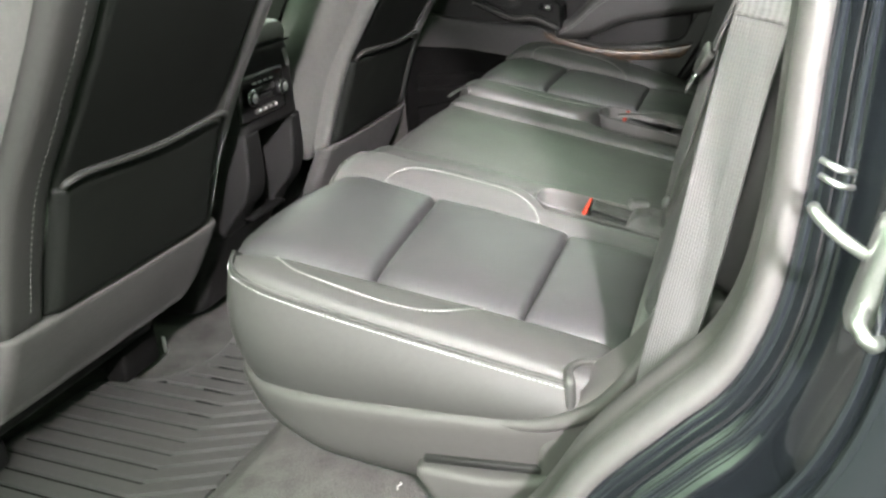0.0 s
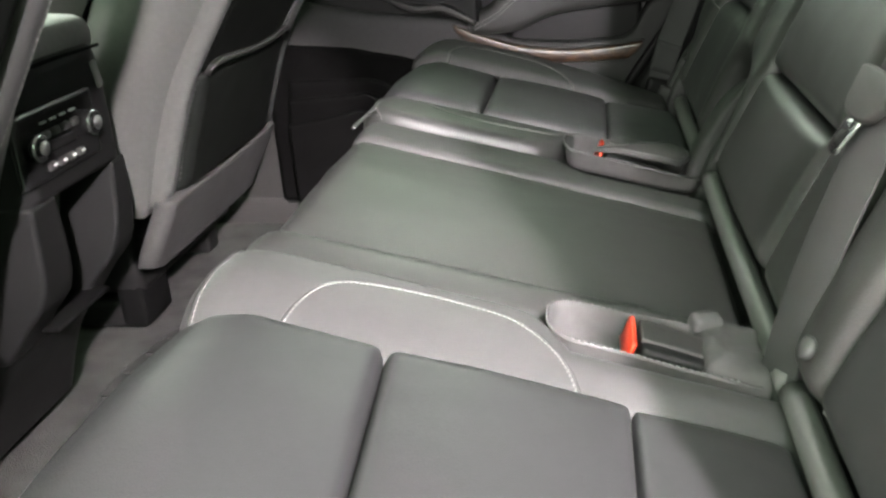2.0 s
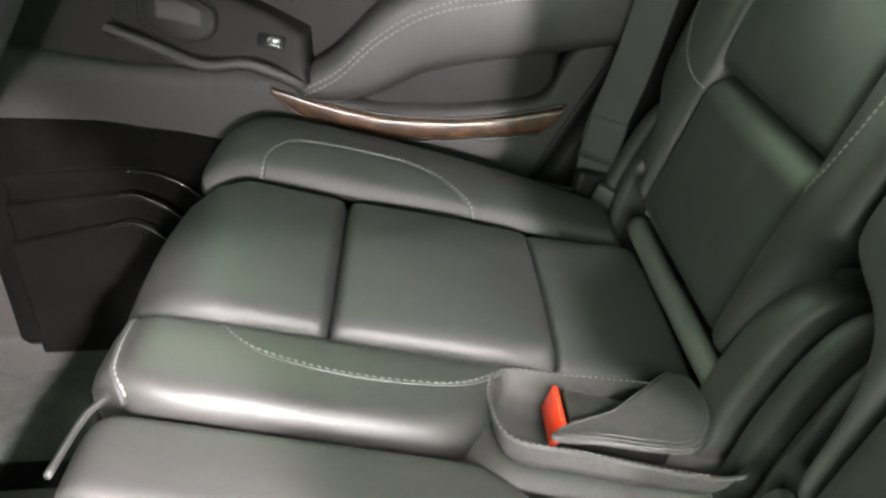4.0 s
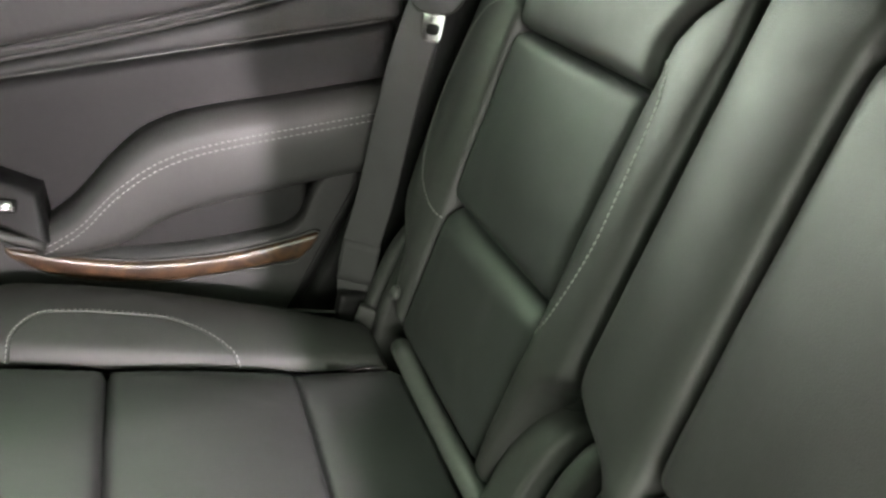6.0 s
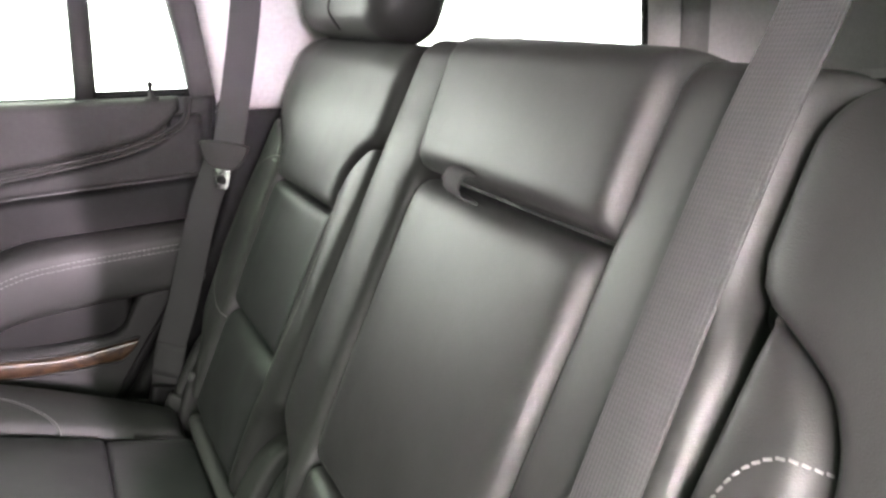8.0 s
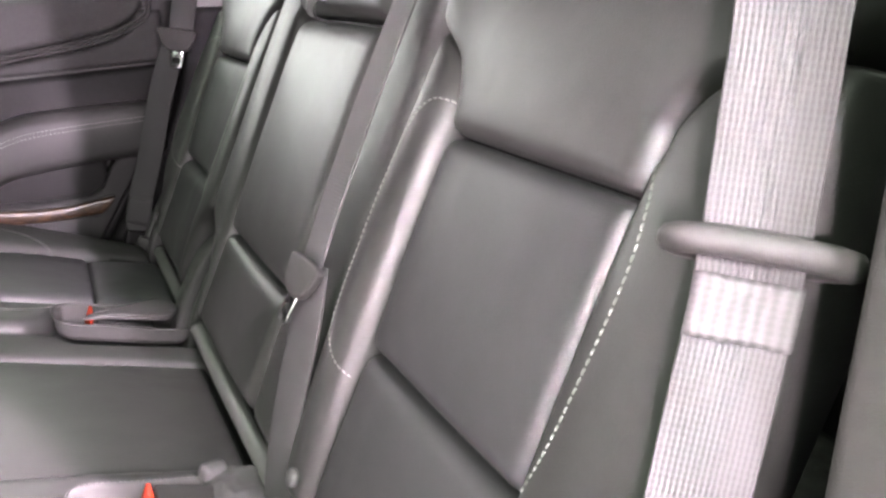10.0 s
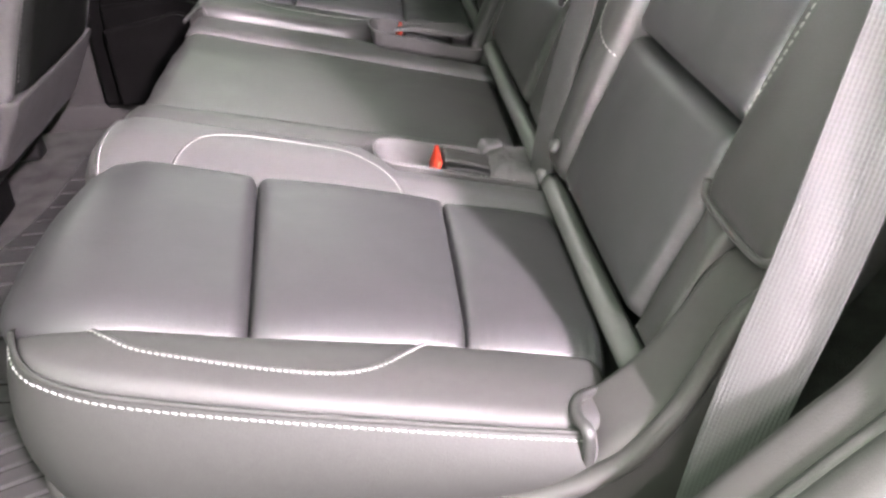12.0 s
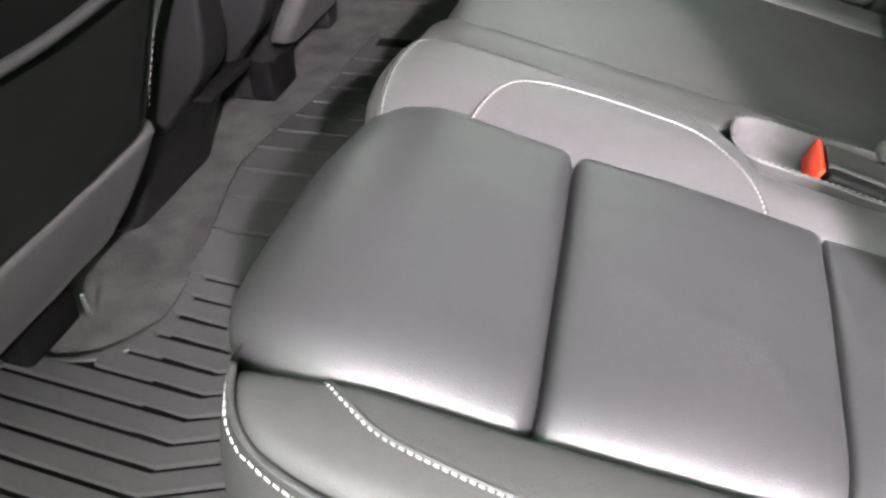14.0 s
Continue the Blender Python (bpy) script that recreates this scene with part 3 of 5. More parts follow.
    pad("lower_panel", door_face, -0.85, -0.002, low_lo, low_hi, DOOR_PLASTIC, d, lift=0.05, r=0.008, puff=0.004, na=90, depth=0.05)
    pad("carpet_panel", door_face, -0.85, -0.27, const(0.05), curve((-0.85, 0.40), (-0.66, 0.388), (-0.6, 0.376), (-0.541, 0.366), (-0.49, 0.35), (-0.42, 0.318), (-0.34, 0.26), (-0.27, 0.19)), DOOR_CARPET_SHADE, d, lift=0.057, r=0.006, puff=0.002, na=40, label="carpeted lower door panel, coloured near black for shade")
    # stepped bottle pocket with shiny rims at the foot of the door
    for lift, hi in ((0.068, ((-0.80, 0.322), (-0.637, 0.324), (-0.602, 0.319), (-0.581, 0.310), (-0.563, 0.299), (-0.535, 0.27))),
                     (0.083, ((-0.80, 0.285), (-0.649, 0.295), (-0.633, 0.297), (-0.618, 0.293), (-0.587, 0.275), (-0.56, 0.245))),
                     (0.098, ((-0.80, 0.235), (-0.668, 0.258), (-0.640, 0.264), (-0.619, 0.258), (-0.600, 0.245), (-0.58, 0.215)))):
        top, end = curve(*hi), hi[-1][0]
        step = pad("bottle_pocket", door_face, -0.80, end, const(0.06), top, DOOR_CARPET_SHADE, d, lift=lift, r=0.005, puff=0.0, depth=0.02, na=30, label="bottle pocket in the door foot, darkened for shade")
        tube("pocket_rim", smooth_path([door_face(x, z - 0.002, lift + 0.001) for x, z in hi[1:]], 0.01), 0.0016, GLOSS, step, "shiny black pocket rim")
    wood_hi = curve((-0.44, 0.424), (-0.361, 0.395), (-0.285, 0.376), (-0.191, 0.369), (-0.066, 0.379))
    wood_lo = curve((-0.44, 0.414), (-0.43, 0.403), (-0.389, 0.376), (-0.315, 0.352), (-0.234, 0.343), (-0.1, 0.345), (-0.085, 0.353), (-0.066, 0.374))
    w = pad("wood_inlay", door_face, -0.44, -0.066, wood_lo, wood_hi, WOOD, d, lift=0.058, r=0.006, ra=0.001, puff=0.003, na=70, label="glossy burl wood inlay")
    xs = [-0.44 + 0.374 * i / 12 for i in range(13)]
    rim = [door_face(x, wood_hi(x) + 0.002, 0.056) for x in xs] + [door_face(x, wood_lo(x) - 0.002, 0.056) for x in reversed(xs[1:-1])] + [door_face(-0.44, 0.417, 0.056)]
    tube("inlay_rim", smooth_path(rim, 0.008), 0.002, DOOR_VINYL, w, "thin grey rim")
    # switch plinth with pull cup
    pl_hi = curve((-0.62, 0.565), (-0.5, 0.545), (-0.44, 0.52), (-0.385, 0.488))
    pl_lo = curve((-0.62, 0.512), (-0.56, 0.487), (-0.507, 0.465), (-0.457, 0.465), (-0.385, 0.431))
    pad("switch_plinth", lambda x, z, h: door_face(x, z, h - (z - 0.42) * 0.45), -0.62, -0.385, pl_lo, pl_hi, DARK_PLASTIC, d, lift=0.10, r=0.008, puff=0.0, depth=0.07)
    sw = rbox("window_switch", pose(-0.426, 0.785, 0.486, 62, 14, 0), 0.034, 0.016, 0.008, 0.003, GLOSS, d, n=4)
    rbox("switch_key", pose(-0.421, 0.781, 0.488, 62, 14, 0), 0.016, 0.009, 0.008, 0.003, CHROME, sw, "bright switch tab", 4)
    cup = loop2([(-0.572, 0.544), (-0.545, 0.545), (-0.499, 0.526), (-0.491, 0.510), (-0.498, 0.494), (-0.531, 0.489), (-0.575, 0.504), (-0.583, 0.524)], 0.006)
    on = lambda x, z, h: door_face(x, z, h - (z - 0.42) * 0.45)
    plate("pull_cup", cup, lambda u, v, w: on(u, v, 0.0975 + w), 0.005, PLINTH, d, bevel=0.001, seg=1)
    tube("pull_cup_rim", [on(x, z, 0.103) for x, z in cup + cup[:1]], 0.0028, PLINTH, d)
    pad("cup_panel", on, -0.565, -0.508, curve((-0.565, 0.514), (-0.508, 0.502)), curve((-0.565, 0.535), (-0.54, 0.534), (-0.508, 0.52)), PLASTIC, d, lift=0.1035, r=0.003, puff=0.001, depth=0.004, na=12, nb=8)
    edge = smooth_path([(-0.62, 0.79, 0.509), (-0.56, 0.782, 0.484), (-0.507, 0.776, 0.462), (-0.457, 0.776, 0.462), (-0.39, 0.782, 0.431)], 0.01)
    tube("plinth_edge", edge, 0.007, PLASTIC, d)
    # rear edge seal, lock pin, window frame and panes
    path = smooth_path([door_face(rear_edge(z) + 0.012, z, 0.02) for z in [0.02 + 0.05 * i for i in range(16)]], 0.01)
    tube("edge_seal", path, 0.012, DARK_PLASTIC, d, "black rubber edge seal")
    pin = lathe("lock_pin", pose(-0.008, 0.825, 0.77), [(0.012, 0), (0.012, 0.003), (0.004, 0.005), (0.004, 0.02), (0.0055, 0.022), (0.005, 0.027), (0.001, 0.029)], PLASTIC, d)
    sweep("window_bar", smooth_path([(-0.103, 0.868, 0.76), (-0.098, 0.868, 0.92), (-0.09, 0.866, 1.16)], 0.05), [(-0.016, -0.012), (-0.01, -0.018), (0.01, -0.018), (0.016, -0.012), (0.016, 0.01), (-0.016, 0.01)], (1, 0, 0), PLASTIC, d)
    sweep("window_frame", smooth_path([(0.085, 0.866, 0.77), (0.065, 0.868, 0.9), (0.03, 0.868, 1.05), (-0.05, 0.866, 1.14), (-0.3, 0.866, 1.16), (-0.85, 0.866, 1.16)], 0.03),
          [(-0.028, -0.012), (-0.02, -0.02), (0.02, -0.02), (0.028, -0.012), (0.028, 0.012), (-0.028, 0.012)], lambda i, t: Vector((0, 1, 0)).cross(t), PLASTIC, d)
    sweep("quarter_sill", smooth_path([(-0.1, 0.866, 0.776), (0.07, 0.866, 0.776)], 0.03), [(-0.01, -0.006), (0.01, -0.006), (0.01, 0.006), (-0.01, 0.006)], (0, 1, 0), DARK_PLASTIC, d)
    for a, b in ((-0.85, -0.1), (-0.1, 0.08)):
        g = pad("pane", lambda x, z, h: Vector((x, 0.88 - h, z)), a, b, const(0.76), const(1.16), GLASS, d, r=0.001, puff=0, depth=0.004, na=4, nb=4)
        g.visible_shadow = False
    # body pillar behind the door
    p = thing("wall_pillar", (0.15, 0.85, 0.1), "dark lower and light grey upper trim of the rear pillar", "pillar", kind="structure")
    pad("pillar_backing", door_up, 0.0, 1.0, lambda z: rear_edge(min(z, 0.77)) - 0.03 if z < 0.76 else 0.075, const(0.42), DARK_PLASTIC, p, lift=-0.012, r=0.005, puff=0, na=30)
    pad("lower_pillar_trim", door_up, 0.0, 0.76, lambda z: rear_edge(z) + 0.02, const(0.4), DARK_PLASTIC, p, lift=0.03, r=0.02, na=30)
    pad("upper_pillar_trim", door_up, 0.74, 1.22, curve((0.74, 0.10), (0.95, 0.07), (1.22, 0.0)), const(0.42), GREY_TRIM, p, lift=0.05, r=0.03, puff=0.015)


build_far_door()


# ---------------------------------------------------------------- floor mat
def build_mat():
    m = thing("floor_mat", (-0.75, -0.3, 0), "ribbed black rubber floor mat on the carpet", "floor mat")
    near = lambda x: -0.80
    front = curve((-0.8, -1.02), (-0.385, -1.0), (-0.335, -0.87), (-0.24, -0.825), (0.1, -0.87), (0.4, -0.86))
    rear = curve((-0.8, -0.59), (-0.6, -0.585), (-0.45, -0.575), (-0.2, -0.60), (0.4, -0.62))
    hump = lambda y: 0.035 * math.exp(-((y - 0.05) / 0.22) ** 2)
    surf = lambda y, x, h: Vector((x, y, h + hump(y)))
    pad("mat_body", surf, -0.8, 0.62, front, rear, SHADE_BLACK, m, r=0.006, puff=0, lift=0.002, depth=0.01, na=60, nb=20)
    pad("mat_border", surf, -0.8, 0.62, front, lambda y: front(y) + 0.022, RUBBER, m, r=0.002, puff=0, lift=0.0055, depth=0.008, na=120, nb=6)
    tube("mat_rim", smooth_path([surf(y, rear(y), 0.006) for y in [-0.79 + 0.06 * i for i in range(24)]], 0.02), 0.0065, RUBBER, m)
    def rib(pts, w=0.0130, h=0.006, name="rib"):
        """A flat-topped rib along a bent line, its bend mitred across the mat."""
        verts, faces = [], []
        for p in pts:
            x, ya, yb = p if len(p) == 3 else (p[0], p[1] - w, p[1] + w)
            for y, z in ((ya, 0.0), (ya + 0.0006, h), (yb - 0.0006, h), (yb, 0.0)):
                verts.append(Vector((x, y, 0.002 + z + hump(y))))
        for q in range(len(pts) - 1):
            for c in range(3):
                a = q * 4 + c
                faces.append((a, a + 1, a + 5, a + 4))
        e = (len(pts) - 1) * 4
        faces += [(0, 1, 2, 3), (e, e + 1, e + 2, e + 3)]
        obj(name, verts, faces, RUBBER, m, smooth=False)

    y = -0.80
    while y < -0.2:
        lx = max(front(y + 0.015) + 0.008, -0.995)
        rib([(lx, y + 0.03 * (-0.715 - lx) / 0.23 * 0.6), (-0.715, y), (rear(y) - 0.017, y + 0.05)])
        y += 0.0345
    # smooth panel before the wide ribs of the tunnel
    last = y - 0.0345 + 0.0215
    lx = front(-0.1) + 0.008
    rib([(lx, last + 0.03 * (-0.715 - lx) / 0.23 * 0.6, -0.105), (-0.715, last, -0.105), (rear(-0.15) - 0.017, last + 0.05, -0.105)], name="smooth_panel")
    y = -0.07
    while y < 0.58:
        rib([(front(y) + 0.008, y), (rear(y) - 0.017, y + 0.006)], 0.0300)
        y += 0.066


build_mat()


# ---------------------------------------------------------------- rear bench
outer_edge = curve((0.0, 0.692), (0.08, 0.698), (0.28, 0.706), (0.386, 0.704), (0.43, 0.697), (0.446, 0.689), (0.457, 0.676), (0.465, 0.66), (0.47, 0.647))


def welt(seat, line, ups, sg, off=0.0026, rad=0.0013):
    """The folded leather edge that runs beside a row of stitches, on its outer side."""
    out = []
    for k, q in enumerate(line):
        t = (line[min(k + 1, len(line) - 1)] - line[max(k - 1, 0)]).normalized()
        out.append(q + t.cross(ups[k]).normalized() * off * sg - ups[k] * 0.0006)
    tube("seam_welt", out, rad, LEATHER, seat)


def build_cushion(seat, sg):
    surf = mirrored(cushion, sg)
    oe = outer_edge if sg < 0 else curve((0.0, 0.69), (0.08, 0.708), (0.26, 0.746), (0.40, 0.757), (0.45, 0.754), (0.478, 0.733), (0.492, 0.69), (0.496, 0.65))
    wider = 0.0 if sg < 0 else 0.03
    pads_hi = curve((0.0, 0.612), (0.15, 0.600), (0.31, 0.604), (0.40, 0.606), (0.46, 0.608), (0.50, 0.59), (0.6, 0.55)) if sg > 0 else curve((0.0, 0.604), (0.15, 0.614), (0.31, 0.628), (0.40, 0.634), (0.455, 0.643), (0.475, 0.640), (0.50, 0.622), (0.54, 0.58), (0.6, 0.56))
    # small gathers along the sewn outer edge
    puckers = lambda u, v: 0.0009 * max(0.0, u - 0.86) / 0.14 * math.sin(170 * v + 5 * math.sin(23 * v))
    crumpled = lambda u, v: puckers(u, v) + 0.0016 * math.exp(-((u - 0.5) / 0.12) ** 2 - ((v - 0.26) / 0.14) ** 2) * math.sin(38 * (u + 0.45 * v))
    e = 0.0 if sg < 0 else 0.008
    ends = (("rear_pad", 0.02, 0.142 + e / 2), ("middle_pad", 0.1428 + e / 2, 0.3325 + e), ("front_pad", 0.3335 + e, 0.60))
    # the cross seams run slightly askew on the near seat
    lean = curve((0.14, 0.0), (0.22, 0.4), (0.33, 1.0), (0.43, 1.0), (0.5, 0.0))
    askew = (lambda a, b, h: surf(a - 0.021 * lean(a) * (b - 0.35) / 0.29, b, h)) if sg < 0 else surf
    for k, (name, a0, a1) in enumerate(ends):
        pad(name, askew, a0, a1, const(0.347), pads_hi, LEATHER_PERF, seat, r=0.022, ra=((0.014, 0.004) if k == 0 else (0.008, 0.011) if k == 1 else (0.011, 0.01)), puff=0.011, lift=0.006 - (0.003 if k == 0 else 0.0), depth=0.04, na=34, nb=30,
            wrinkle=0.0012, seed=k + sg * 3.0, soft_hi=(0.045, 0.022), ridge=crumpled if sg > 0 and k == 1 else puckers)
    ob = pad("outer_bolster", surf, 0.03, 0.47 if sg < 0 else 0.495, lambda a: min(pads_hi(a), oe(a) - 0.002), oe, OUTER_LEATHER, seat, r=0.012, ra=(0.02, 0.006), puff=0.012 if sg < 0 else 0.016, lift=0.004 if sg < 0 else 0.010, depth=0.014, na=44, nb=20, wrinkle=0.001, ridge=None if sg < 0 else (lambda u, v: 0.013 * (v - 0.35)))
    ot = TOPS[ob.name]
    inner = curve((0.0, 0.335), (0.185, 0.333), (0.205, 0.30), (0.225, 0.26), (0.245, 0.245), (0.44, 0.243), (0.50, 0.255), (0.56, 0.27)) if sg > 0 else curve((0.0, 0.30), (0.19, 0.298), (0.215, 0.262), (0.24, 0.245), (0.44, 0.243), (0.50, 0.255), (0.56, 0.27))
    sq = mirrored(square_cushion, sg)
    banked = lambda u, v: 0.004 - 0.022 * max(0.0, (u - 0.3) / 0.7) ** 2
    ob = pad("inner_bolster", sq, 0.0, 0.60, inner, const(0.378 if sg < 0 else 0.346), LIT_BOLSTER if sg < 0 else LEATHER, seat, r=0.011 if sg < 0 else 0.018, ra=(0.02, 0.01), puff=0.004 if sg < 0 else 0.006, lift=0.003 if sg < 0 else 0.0, depth=0.04, na=44, nb=24, wrinkle=0.0008,
        ridge=banked if sg < 0 else None)
    # stitched seams
    it = TOPS[ob.name]
    arc = [(0.432, 0.634), (0.408, 0.657), (0.37, 0.673), (0.27, 0.679), (0.22, 0.667), (0.18, 0.627)]
    if sg > 0:
        arc = [(0.437, 0.600), (0.434, 0.632), (0.412, 0.664), (0.375, 0.670), (0.345, 0.670), (0.282, 0.663), (0.237, 0.634), (0.204, 0.600)]
    p, u = path_on(surf, arc, lambda a, b: ot(a, b) + 0.0004)
    stitches("stitching", p, lambda i, u=u: u[i], THREAD, seat, *((0.0032, 0.0014, 0.0007) if sg < 0 else (0.0040, 0.0020, 0.0007)))
    welt(seat, p, u, sg)
    p, u = path_on(sq, [(0.421, 0.372), (0.417, 0.345), (0.412, 0.322), (0.400, 0.296), (0.380, 0.281), (0.342, 0.274), (0.295, 0.273), (0.246, 0.280), (0.212, 0.307), (0.195, 0.335), (0.180, 0.366)] if sg < 0 else [(0.43, 0.340), (0.413, 0.318), (0.39, 0.302), (0.34, 0.292), (0.28, 0.291), (0.23, 0.302), (0.185, 0.338)], lambda a, b: it(a, b) + 0.0004)
    stitches("stitching", p, lambda i, u=u: u[i], THREAD, seat, *((0.0032, 0.0014, 0.0007) if sg < 0 else (0.0040, 0.0020, 0.0007)))
    welt(seat, p, u, sg)
    # leather side wall
    zt = lambda x: 0.281 + SLOPE * -x
    upper = ((-0.058, 0.699), (-0.15, 0.703), (-0.3, 0.706), (-0.375, 0.704), (-0.42, 0.694), (-0.444, 0.675), (-0.456, 0.65), (-0.466, 0.62), (-0.482, 0.56), (-0.49, 0.45), (-0.492, 0.25))
    lower = ((-0.058, 0.702), (-0.15, 0.707), (-0.3, 0.708), (-0.37, 0.702), (-0.42, 0.687), (-0.452, 0.66), (-0.470, 0.628), (-0.48, 0.597), (-0.488, 0.54), (-0.492, 0.42), (-0.493, 0.25))
    rim = (*[0.003 + zt(x) for x, y in upper[:7]], 0.381, 0.36, 0.36, 0.36)
    ux, uy, lx, ly, rz = [curve(*[(k, v) for k, v in enumerate(row)]) for row in ([p[0] for p in upper], [p[1] + wider for p in upper], [p[0] for p in lower], [p[1] + wider for p in lower], rim)]
    verts, faces = [], []
    n = 14
    ks = [0.125 * q for q in range(81)]
    for k in ks:
        a, c = Vector((ux(k), uy(k), rz(k))), Vector((lx(k), ly(k), 0.235))
        t = Vector((ux(min(10, k + 0.1)) - ux(max(0, k - 0.1)), uy(min(10, k + 0.1)) - uy(max(0, k - 0.1)), 0)).normalized()
        o = Vector((t.y, -t.x, 0))
        for j in range(n + 1):
            f = j / n
            q = a.lerp(c, f) + o * (0.014 * math.sin(math.pi * min(1, f * 1.1)) + 0.002 - 0.02 * max(0, f - 0.8))
            verts.append((q.x, sg * q.y, q.z))
    for i in range(len(ks) - 1):
        for j in range(n):
            a = i * (n + 1) + j
            faces.append((a, a + 1, a + n + 2, a + n + 1))
    obj("side_wall", verts, faces, SIDE_LEATHER, seat)
    seam = smooth_path([Vector((ux(k), sg * (uy(k) + 0.002), zt(ux(k)) + 0.002)) for k in [0.1 + 0.25 * q for q in range(25)]], 0.004)
    tube("seam_piping", seam, 0.0024, SIDE_LEATHER, seat)
    low = [q + Vector((-0.002 if q.x < -0.43 else 0, sg * 0.0042, -0.004)) for q in seam]
    stitches("seam_stitching", low, lambda i: Vector((0, sg * 0.8, 0.6)), THREAD, seat, 0.0040, 0.0016, 0.0006)
    # front edge stitching of the inner bolster
    p, u = path_on(sq, [(0.492, 0.372 if sg < 0 else 0.343), (0.491, 0.335), (0.489, 0.295), (0.485, 0.262), (0.476, 0.249)], lambda a, b: it(a, b) + 0.0004)
    stitches("front_stitching", p, lambda i, u=u: u[i], THREAD, seat, 0.0040, 0.0016, 0.0006)
    tube("front_piping", [q - u[k] * 0.0012 + Vector((-0.0035, 0, -0.001)) for k, q in enumerate(p)], 0.0024, LEATHER, seat)


def build_base(seat, sg):
    """Plastic shell below the leather, with the folding lever on its outer side."""
    plan = smooth_path([(-0.0, 0.713, 0), (-0.15, 0.717, 0), (-0.3, 0.717, 0), (-0.38, 0.709, 0), (-0.44, 0.68, 0), (-0.478, 0.62, 0), (-0.489, 0.5, 0), (-0.489, 0.25, 0)], 0.012)
    bottom = curve((-0.49, 0.22), (-0.46, 0.205), (-0.415, 0.188), (-0.354, 0.170), (-0.22, 0.156), (0.0, 0.15))
    crest = curve((-0.49, 0.252), (-0.35, 0.254), (-0.15, 0.254), (-0.1, 0.257), (-0.06, 0.262), (0.0, 0.264))
    verts, faces = [], []
    prof = [(-0.022, 0.002), (-0.012, 0.007), (-0.003, 0.008), (0.004, 0.005), (0.0065, -0.001), (0.005, -0.012)]
    n = 12
    for i, p in enumerate(plan):
        t = (plan[min(i + 1, len(plan) - 1)] - plan[max(i - 1, 0)]).normalized()
        o = Vector((t.y, -t.x, 0))
        zt, zb = crest(p.x), bottom(p.x)
        col = [(a, zt + b) for a, b in prof]
        for j in range(1, n + 1):
            f = j / n
            col.append((0.005 - 0.012 * f - 0.02 * f**4, zt - 0.012 + (zb - zt + 0.012) * f))
        col.append((-0.05, zb - 0.004))
        for a, z in col:
            q = p + o * a
            verts.append((q.x, sg * q.y, z))
    m = len(prof) + n + 1
    for i in range(len(plan) - 1):
        for j in range(m - 1):
            a = i * m + j
            faces.append((a, a + 1, a + m + 1, a + m))
    obj("base_shell", verts, faces, PLASTIC, seat, "charcoal plastic seat base shell")
    rbox("seat_frame", pose(-0.16, sg * 0.45, 0.17), 0.42, 0.34, 0.14, 0.02, DARK_PLASTIC, seat)


def recliner(seat, sg, y0, y1, dx=0.0, dz=0.0):
    """A thick rounded cover over the folding hinge."""
    out = loop2([(-0.038 + dx, 0.22), (-0.031 + dx, 0.29 + dz), (-0.006 + dx, 0.348 + dz), (0.018 + dx, 0.388 + dz), (0.042 + dx, 0.410 + dz), (0.07 + dx, 0.413 + dz), (0.10 + dx, 0.385 + dz), (0.11 + dx, 0.22)], 0.01)
    return plate("recliner_cover", out, lambda u, v, w: Vector((u, sg * (y0 + w), v)), y1 - y0, HINGE, seat, bevel=0.009, seg=4)


